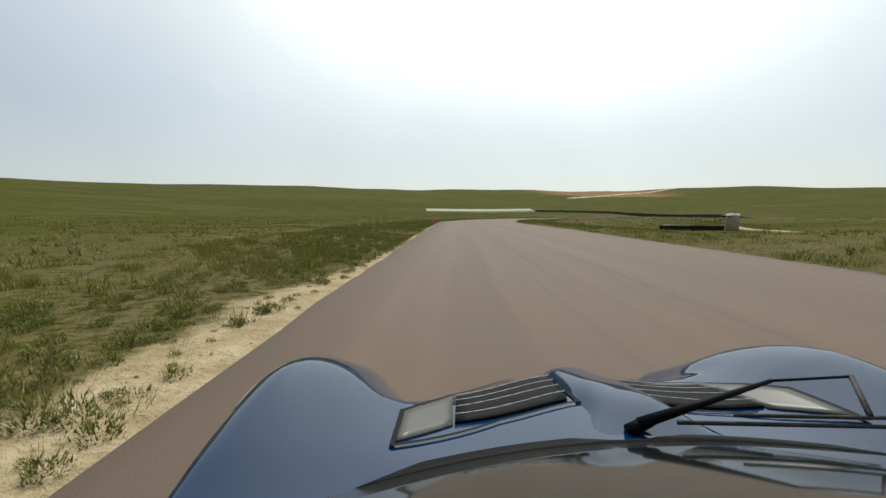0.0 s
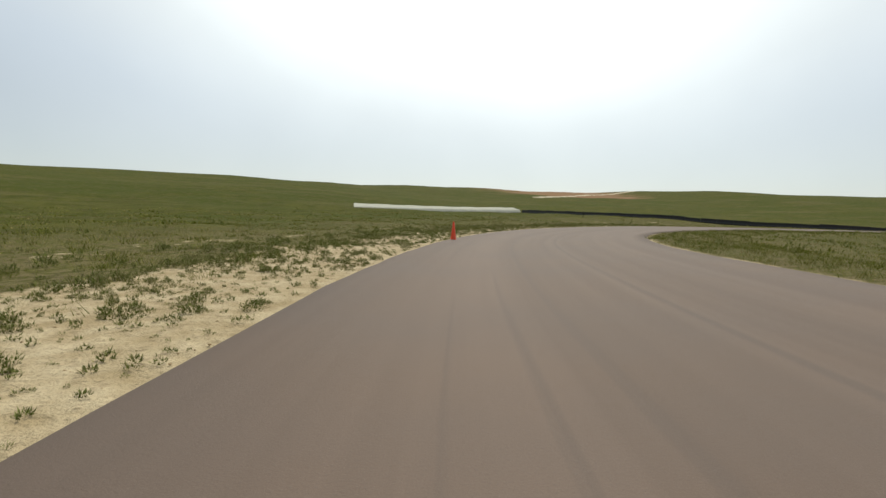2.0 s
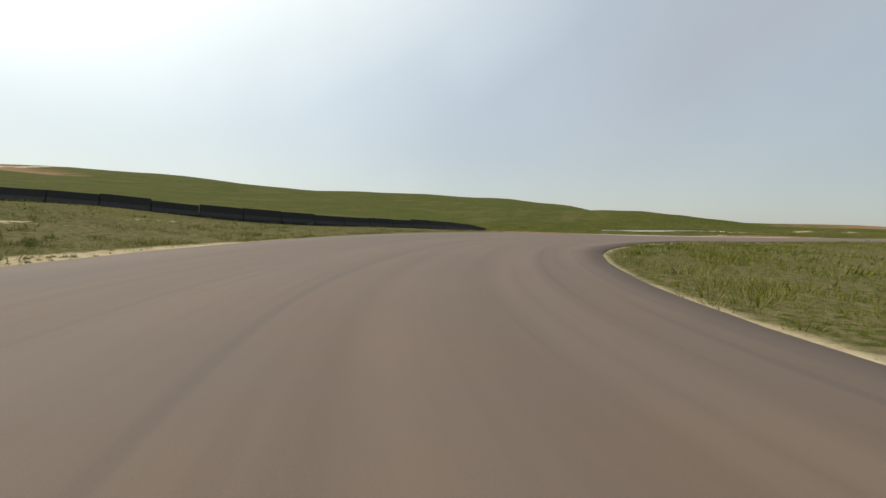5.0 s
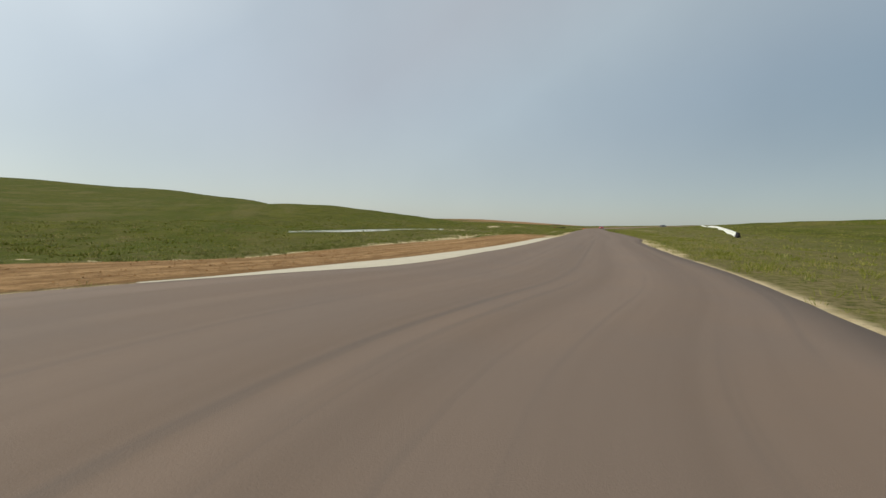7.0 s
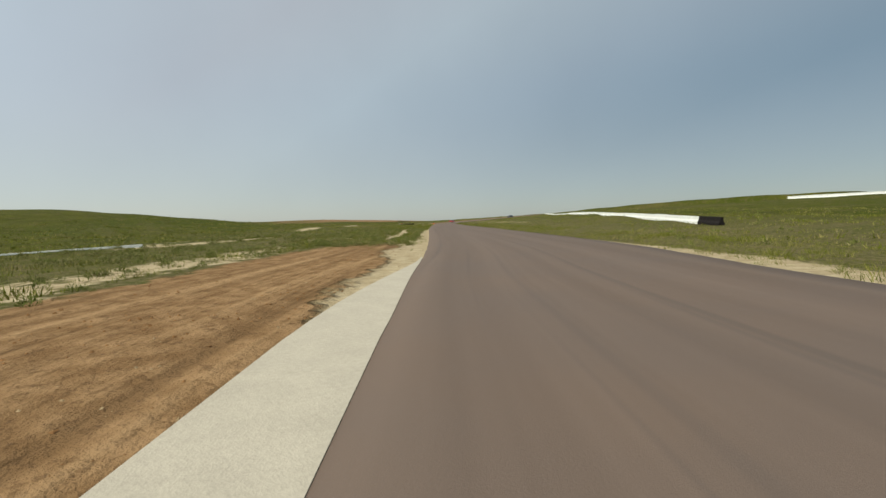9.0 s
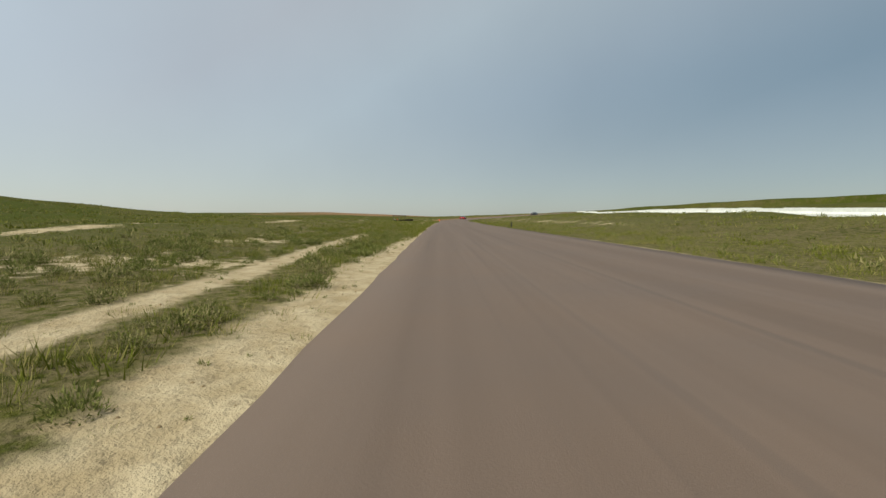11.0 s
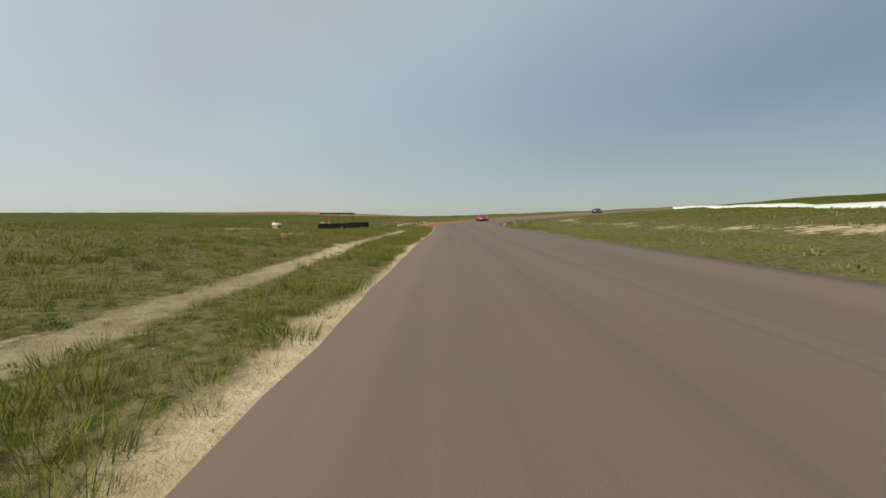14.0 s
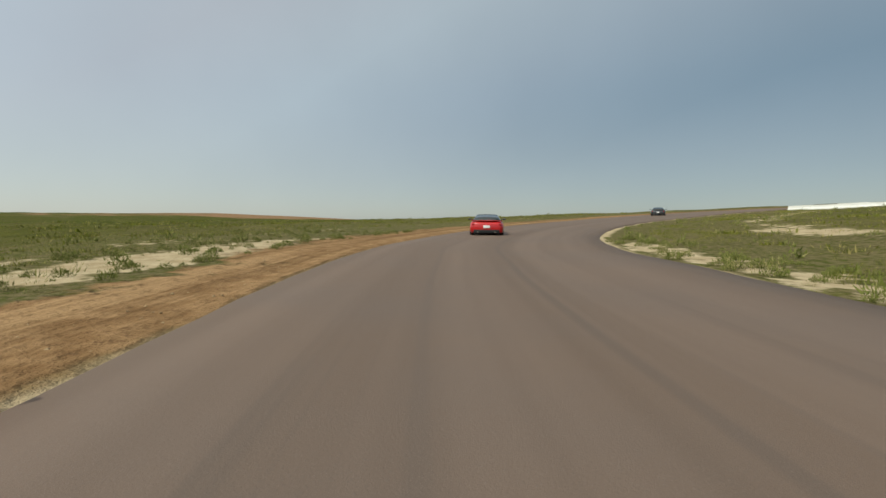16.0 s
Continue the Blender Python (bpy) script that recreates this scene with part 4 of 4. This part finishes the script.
bunker((32, 64.3), (40.2, 62.2), ground_at(36, 63.3) - 0.05, 0.85, "low dark bunker wall of the infield marshal post")
canopy((35.0, 64.2), (40.3, 63.2), ground_at(37, 63.3), 1.8, ground_at(37, 63.3) + 2.35, "weathered open canopy frame over the infield marshal post")
toilet(41.4, 62.2, 2.45, BROWNP, 20, "tan portable toilet with a white roof beside the bunker")
post_wall = bunker((234.7, -10.5), (238.6, -6.0), -0.22, 0.98, "black belt-faced bunker wall of the marshal post", -1, False)
post_wall.rotation_euler.y = radians(2.6)
canopy((238.9, -10.8), (241.4, -7.9), -0.60, 1.3, 1.75, "weathered steel canopy frame over the marshal post")
toilet(253.8, -6.4, 1.9, TAN, 35, "yellow-tan portable toilet with a white roof in the grass")
grid = []
for k in range(22):
    ang = 2 * math.pi * k / 21
    grid.append([((1.5 + 0.25 * math.sin(3 * ang)) * q * math.cos(ang), (1.5 + 0.25 * math.sin(3 * ang)) * q * math.sin(ang),
                  0.95 * (1 - q) ** 1.15 * (1 + 0.15 * math.sin(5 * ang + 9 * q)) - 0.12 * q) for q in (0.0, 0.12, 0.3, 0.5, 0.7, 0.85, 1.0)])
bm = sheet(bmesh.new(), grid)
bmesh.ops.remove_doubles(bm, verts=bm.verts, dist=1e-3)
pile = part("sand_pile", bm, material("pale_sand", (0.36, 0.29, 0.17), 0.95, vary=0.25, scale=2.5, bump=0.6, bscale=14), None)
pile.scale = (0.75, 0.75, 0.85)
pile.location = (239.9, -5.7, ground_at(239.9, -5.7) + 0.05)
tagged(pile, "pile of pale sand heaped at the bunker's end", "sand pile", kind="stuff")
bags = part("sandbag", box(bmesh.new(), (0.55, 0.36, 0.22), (0, 0, 0.11), None, 0.08), CONCRETE, None)
bags.location = (238.3, -6.45, 0.46)
tagged(bags, "pale sandbag lying on the bunker wall's end", "sandbag")


# ---- posts and cones ----
def cone(x, y, h=0.91, group="traffic cones"):
    ob = thing("traffic_cone", pose(x, y, ground_at(x, y) - 0.01, 0, 0, 20), "bright orange plastic traffic cone beside the asphalt", "traffic cone", group)
    part("base", box(bmesh.new(), (0.37, 0.37, 0.035), (0, 0, 0.018), None, 0.012), ORANGE, ob)
    part("cone", turned(bmesh.new(), [(0.145, 0.03), (0.135, 0.06), (0.09, h * 0.5), (0.032, h - 0.01), (0.026, h), (0.0, h)], 24), ORANGE, ob)
    return ob


def marker_post(x, y, lean, h=0.92):
    ob = thing("marker_post", pose(x, y, ground_at(x, y) - 0.02, lean, -lean * 0.7, 0), "red plastic marker post with a black top, planted in sand", "marker post", "marker posts")
    part("tube", turned(bmesh.new(), [(0.034, 0.0), (0.028, 0.04), (0.027, h * 0.5), (0.030, h - 0.05), (0.0, h - 0.05)], 16), REDPOST, ob)
    part("cap", turned(bmesh.new(), [(0.033, h - 0.06), (0.033, h), (0.0, h)], 16), TRIM, ob, "black top band")
    return ob


def dark_post(x, y, h, label):
    ob = thing("delineator_post", pose(x, y, ground_at(x, y) - 0.03, 1.5, 2, 10), label, "post", "dark posts")
    part("stake", box(bmesh.new(), (0.10, 0.07, h), (0, 0, h / 2), None, 0.012), TRIM, ob)
    part("head", box(bmesh.new(), (0.13, 0.04, h * 0.3), (0, -0.055, h * 0.82), None, 0.01), TRIM, ob, "dark head board")
    return ob


cone(5.0, 83.0)
cone(231.98, -18.25, 0.62)
marker_post(-1.29, 52.46, 6.0)
marker_post(-1.23, 52.56, 5.0)
dark_post(165.7, 24.3, 0.75, "dark wooden stake at the edge of the asphalt")
dark_post(36.5, 137.4, 1.2, "dark stake in the grass before the barrier")
o = cone(237.8, -6.93, 0.32)
o.scale = (0.7, 0.7, 1)
o.location.z = 0.50


# ---- concrete strip beside the track ----
def pad():
    root = thing("concrete_strip", pose(0, 0, 0), "pale concrete strip along the asphalt's edge", "concrete strip")
    s, last = PAD0 - 6.5, PAD1 + 8
    while s < last:
        rows = []
        for q in np.linspace(s, min(s + 2.996, last), 4):
            i = int(np.searchsorted(ALONG, q))
            w = (1.02 + 0.28 * float(1 - smooth(PAD0, PAD0 + 9, q))) * float(1 - 0.95 * smooth(PAD1 - 2, last, q)) * float(0.1 + 0.9 * smooth(PAD0 - 6.5, PAD0 - 1, q))
            hw = float(LINE[i, 2]) - 0.02
            z = 0.006
            rows.append([(*beside(q, -(hw + k * w / 3)), z) for k in range(4)])
        part("slab", sheet(bmesh.new(), rows, 0.10), CONCRETE, root, flat=True)
        s += 3.0
    tagged(root, kind="structure")


pad()


# ---- plants and stones ----
def scatter(name, count, seed, where, build, mat, label, category):
    """Many small growths as one mesh: where(rng) gives x, y, size arrays, build(rng, n) gives blade triangles in unit size."""
    rng = np.random.default_rng(seed)
    x, y, size = where(rng, count)
    z = ground_z(x, y)
    tri = build(rng, len(x))
    tri = tri * size[:, None, None, None]
    tri[..., 0] += x[:, None, None]
    tri[..., 1] += y[:, None, None]
    tri[..., 2] += z[:, None, None] - 0.01
    v = tri.reshape(-1, 3).astype(np.float32)
    me = bpy.data.meshes.new(name)
    me.vertices.add(len(v))
    me.vertices.foreach_set("co", v.ravel())
    n = len(v) // 3
    me.loops.add(len(v))
    me.loops.foreach_set("vertex_index", np.arange(len(v), dtype=np.int32))
    me.polygons.add(n)
    me.polygons.foreach_set("loop_start", np.arange(0, len(v), 3, dtype=np.int32))
    me.materials.append(mat)
    me.update(calc_edges=True)
    return tagged(new(name, me), label, category, kind="stuff")


def blades(count, spread, width, lean):
    def make(rng, n):
        a = rng.uniform(0, 2 * np.pi, (n, count))
        r = spread * np.sqrt(rng.uniform(0, 1, (n, count)))
        bx, by = r * np.cos(a), r * np.sin(a)
        h = rng.uniform(0.5, 1.0, (n, count))
        tx = bx + lean * np.cos(a) * rng.uniform(0.2, 1, (n, count)) + rng.normal(0, 0.1, (n, count))
        ty = by + lean * np.sin(a) * rng.uniform(0.2, 1, (n, count)) + rng.normal(0, 0.1, (n, count))
        b = rng.uniform(0, np.pi, (n, count))
        wx, wy = width * np.cos(b), width * np.sin(b)
        o = np.zeros_like(h)
        return np.stack([np.stack([bx - wx, by - wy, o], -1), np.stack([bx + wx, by + wy, o], -1), np.stack([tx, ty, h], -1)], 2)
    return make


def clump(count):
    """Leaves that fill a low uneven dome closely and stand outwards and up."""
    fine = (80.0 / count) ** 0.42

    def make(rng, n):
        u, a = rng.uniform(0.0, 1, (n, count)), rng.uniform(0, 2 * np.pi, (n, count))
        lobe = 0.76 + 0.24 * np.sin(2 * a + rng.uniform(0, 6, (n, 1))) * np.sin(3 * a + 4 * u + rng.uniform(0, 6, (n, 1)))
        q = np.sqrt(1 - u * u * 0.95)
        tall = rng.uniform(0.65, 1.15, (n, 1))
        way = np.stack([q * np.cos(a), q * np.sin(a), tall * u], -1)
        inner = way * (lobe * rng.uniform(0.25, 0.9, (n, count)) ** 0.5)[..., None]
        tip = inner + (0.5 * way + rng.normal(0, 0.34, (n, count, 3)) + [0, 0, 0.7]) * rng.uniform(0.14, 0.40, (n, count, 1)) * fine
        side = rng.normal(0, 1, (n, count, 3)) * [1, 1, 0.4] * 0.042 * fine
        return np.stack([inner - side, inner + side, tip], 2)
    return make


def pebble(rng, n):
    """Lumps: six jittered points joined as eight faces."""
    p = np.array([[1, 0, 0], [0, 1, 0], [-1, 0, 0], [0, -1, 0], [0, 0, 1], [0, 0, -1]]) * [0.6, 0.6, 0.45] * rng.uniform(0.55, 1.3, (n, 6, 1)) + rng.normal(0, 0.1, (n, 6, 3)) + [0, 0, 0.25]
    return np.stack([p[:, [k, (k + 1) % 4, 4]] for k in range(4)] + [p[:, [(k + 1) % 4, k, 5]] for k in range(4)], 1)


S0, S1 = station(3.4, -12), station(243, -95)


def strip(side, e0, e1, power, size0, size1, s0=None, s1=None, keep=None, mounds=0.0):
    def where(rng, n):
        s = rng.uniform(s0 if s0 is not None else S0, s1 if s1 is not None else S1, n)
        e = e0 + (e1 - e0) * rng.uniform(0, 1, n) ** power
        x, y = beside(s, side * (np.interp(s, ALONG, LINE[:, 2]) + e))
        ok = np.ones(n, bool)
        j, v = nearest(x, y)
        ok &= np.abs(v) - LINE[j, 2] > 0.12
        if keep is not None:
            ok &= keep(rng, s, e, x, y)
        f = rng.uniform(0, 1, n) ** 1.5
        x, y, f = x[ok], y[ok], f[ok]
        return x, y, (size0 + (size1 - size0) * f) * (1 + mounds * (smooth(-0.5, 1.2, patchy(x, y, 3.0)) - 0.55))
    return where


def left_grass(rng, s, e, x, y):
    bare = 0.35 + 3.6 * smooth(S_POST - 12, S_POST + 8, s) * (1 - smooth(S_CONE + 40, S_CONE + 62, s)) + 1.0 * smooth(PAD1 + 20, PAD1 + 34, s) * (1 - smooth(PAD1 + 52, PAD1 + 66, s)) + 0.8 * (1 - smooth(80, 92, s)) - 0.15 * smooth(92, 97, s) * (1 - smooth(108, 118, s))
    till = smooth(PAD0 - 25, PAD0 - 5, s) * (1 - smooth(PAD1 + 10, PAD1 + 32, s)) * (e < tilled_edge(s) + 0.4)
    till = np.maximum(till, smooth(S_END - 3, S_END + 3, s) * (e < 3.2 + 5.0 * smooth(S_END + 8, S_END + 16, s)))
    q = patchy(x, y)
    till = np.maximum(till, 0.92 * smooth(0.2, 0.36, bare_ground(s, e, x, y) + 0.05 * q))
    till = np.maximum(till, 0.9 * track_open(s) * (np.abs(e - worn_track(s)) < 0.38 + 0.1 * q))
    p = smooth(bare * 0.35, bare * 1.1, e + 0.35 * q) * (1 - till) * np.where(q > -1.2, 1, 0.3)
    on_pad = (s > PAD0 - 6) & (s < PAD1 + 9) & (e < 1.6)
    return (rng.uniform(0, 1, len(s)) < 0.03 * (1 - till) + p) & ~on_pad


def right_grass(rng, s, e, x, y):
    p = np.where(patchy(x, y, 0.7) > -0.9, 1.0, 0.2) * smooth(0.0, 0.8, e + 0.2 * patchy(x, y))
    p = p * np.where((s > S_END - 24) & (e > 2.5) & (e < 9) & (patchy(x, y, 1.2) < 0.1), 0.12, 1.0)
    p = p * (1 - 0.95 * smooth(S_END + 11, S_END + 17, s) * (e < 2.6))
    near_path = x - np.interp(y, [30, 42, 53, 64, 73], [36, 41, 45, 47.5, 49])
    p = p * np.where((y > 22) & (y < 74) & (near_path > -12) & (near_path < 1.6), 0.12, 1.0)
    p = p * (1 - 0.8 * smooth(S_END + 1, S_END + 4, s) * (e < 2.4 + 0.6 * patchy(x, y)))
    return rng.uniform(0, 1, len(s)) < p


def in_drifts(f, level, soft=0.6):
    """Growth gathered in drifts, with open ground between them."""
    return lambda rng, s, e, x, y: rng.uniform(0, 1, len(s)) < smooth(level, level + soft, patchy(x, y, f))


def verge_bush(rng, s, e, x, y):
    """Bushes of the long straight: none on the worn track or the open sand, most where the grass is thick."""
    off = ((np.abs(e - worn_track(s)) > 0.42) | (track_open(s) < 0.4)) & (bare_ground(s, e, x, y) < 0.46)
    return off & (rng.uniform(0, 1, len(s)) < 0.35 + 0.65 * smooth(-0.6, 0.6, patchy(x, y, 1.3)))


def not_tilled(rng, s, e, x, y):
    return ~((s > PAD0 - 22) & (s < PAD1 + 22) & (e < tilled_edge(s) + 0.3)) & ~((s > S_END - 2) & (e < 3.0))


scatter("grass", 40000, 11, strip(-1, 0.15, 7, 1.3, 0.07, 0.21, keep=left_grass, mounds=0.9), blades(19, 1.2, 0.030, 0.7), GRASS, "short green and dry prairie grass along the verge", "grass")
scatter("grass", 34000, 12, strip(-1, 6.5, 20, 1.0, 0.08, 0.19, keep=left_grass, mounds=0.9), blades(9, 1.7, 0.085, 0.7), GRASS, "green prairie grass away from the track", "grass")
scatter("grass", 30000, 19, strip(-1, 19, 60, 1.1, 0.10, 0.20, keep=left_grass, mounds=0.9), blades(6, 2.6, 0.24, 0.8), GRASS, "green prairie grass at the foot of the slope", "grass")
scatter("grass", 29000, 13, strip(1, 0.05, 6, 1.0, 0.09, 0.26, keep=right_grass, mounds=0.8), blades(14, 1.1, 0.032, 0.7), GRASS, "green grass at the asphalt's edge", "grass")
scatter("grass", 27000, 14, strip(1, 5.5, 40, 1.2, 0.10, 0.22, keep=right_grass, mounds=0.8), blades(7, 1.8, 0.13, 0.7), GRASS, "green prairie grass beyond the verge", "grass")
scatter("sagebrush", 5200, 15, strip(-1, 0.2, 7, 1.1, 0.025, 0.085, keep=not_tilled), clump(34), SAGE, "small grey-green sprigs in the sand", "bush")
scatter("sagebrush", 3000, 20, strip(-1, 0.25, 5.0, 1.0, 0.05, 0.22, s0=S_POST - 14, s1=S_CONE + 50, keep=in_drifts(2.0, -0.35)), clump(230), SAGE, "low green sagebrush clumps in the wide sandy verge", "bush")
scatter("sagebrush", 7500, 27, strip(-1, 0.2, 4.6, 1.0, 0.03, 0.11, s0=S_POST - 14, s1=S_CONE + 54), clump(48), SAGE, "small green sprigs in the wide sandy verge", "bush")
scatter("sagebrush", 800, 28, strip(-1, 2.8, 8.0, 1.3, 0.10, 0.32, s0=S_POST - 40, s1=S_CONE + 56), clump(190), SAGE, "dark green bushes where the sand meets the grass", "bush")
scatter("sagebrush", 900, 21, strip(-1, 0.9, 10, 1.3, 0.14, 0.42, s0=PAD1 + 16, s1=PAD1 + 66, keep=verge_bush), clump(430), SAGE, "rounded grey-green sagebrush along the worn sandy track", "bush")
scatter("sagebrush", 1100, 22, strip(-1, 0.3, 9, 1.4, 0.09, 0.30, s0=PAD1 + 60, s1=S_END + 1, keep=verge_bush), clump(330), SAGE, "rounded green sagebrush in patchy grass", "bush")
scatter("grass", 4600, 31, strip(-1, 0.25, 9, 1.25, 0.11, 0.29, s0=PAD1 + 18, s1=S_END + 1, keep=lambda rng, s, e, x, y: verge_bush(rng, s, e, x, y) & ((e > 1.3) | (s > PAD1 + 62))), blades(85, 1.0, 0.016, 0.5), GRASS, "bunches of tall green grass beside the straight", "grass")
scatter("grass", 1500, 34, strip(-1, 0.32, 1.6, 1.0, 0.07, 0.19, s0=PAD1 + 64, s1=S_END - 1, keep=in_drifts(1.4, -0.3)), blades(70, 1.1, 0.016, 0.6), GRASS, "low bunches of grass in the sand at the asphalt's edge", "grass")
scatter("grass", 1500, 32, strip(-1, 0.9, 8, 1.0, 0.12, 0.28, s0=72, s1=S_POST - 8, keep=lambda rng, s, e, x, y: (patchy(x, y, 1.3) > rng.uniform(-0.5, 0.1, len(s))) & (bare_ground(s, e, x, y) < 0.16)), blades(85, 0.95, 0.018, 0.5), GRASS, "bunches of olive-green grass before the marker posts", "grass")
scatter("sagebrush", 260, 25, strip(-1, 2.9, 9, 1.3, 0.10, 0.34, s0=S_END - 4, s1=S_END + 26), clump(300), SAGE, "green sagebrush in the sand beyond the brown verge", "bush")
scatter("sagebrush", 130, 26, strip(-1, 0.25, 3.2, 1.0, 0.14, 0.36, s0=124, s1=137, keep=lambda rng, s, e, x, y: np.hypot(x + 1.29, y - 52.5) > 0.3), clump(480), SAGE, "green bushes in the sand round the marker posts", "bush")
scatter("sagebrush", 700, 24, strip(-1, 0.2, 3.4, 1.0, 0.06, 0.24, s0=76, s1=104), clump(300), SAGE, "small green bushes at the sandy edge of the asphalt", "bush")
scatter("sagebrush", 1500, 33, strip(-1, 4.5, 19, 1.0, 0.10, 0.36, s0=PAD0 - 12, s1=PAD1 + 40, keep=lambda rng, s, e, x, y: (e > tilled_edge(s) - 0.4) & (patchy(x, y, 2.0) > rng.uniform(-1.2, 0.6, len(s)))), clump(190), SAGE, "green bushes in the pale sand beyond the tilled strip", "bush")
scatter("sagebrush", 1500, 16, strip(-1, 7, 60, 1.4, 0.12, 0.34, keep=not_tilled), clump(34), SAGE, "grey-green bushes out in the prairie", "bush")
scatter("sagebrush", 1700, 17, strip(1, 0.8, 40, 1.3, 0.12, 0.36), clump(34), SAGE, "grey-green bushes in the infield grass", "bush")
scatter("sagebrush", 120, 29, strip(1, 0.3, 3.2, 1.0, 0.12, 0.36, s0=S_END - 2, s1=S_END + 24), clump(320), SAGE, "green bushes in the pale sand at the inside of the bend", "bush")
scatter("stones", 6000, 18, strip(-1, 0.1, 2.6, 1.3, 0.010, 0.045), pebble, material("pale_stone", (0.30, 0.22, 0.125), 0.95, vary=0.3, spec=0.05), "small stones and clods in the sand and dirt", "stones")
scatter("clods", 14000, 23, strip(-1, 1.1, 9.0, 1.1, 0.010, 0.050, s0=PAD0 - 16, s1=PAD1 + 22, keep=lambda rng, s, e, x, y: (e < tilled_edge(s)) & (patchy(x, y, 3.0) > rng.uniform(-0.6, 1.0, len(s)))), pebble, material("brown_soil", (0.22, 0.115, 0.048), 0.95, vary=0.3, scale=0.8, spec=0.03), "brown clods of earth on the tilled strip", "clods")
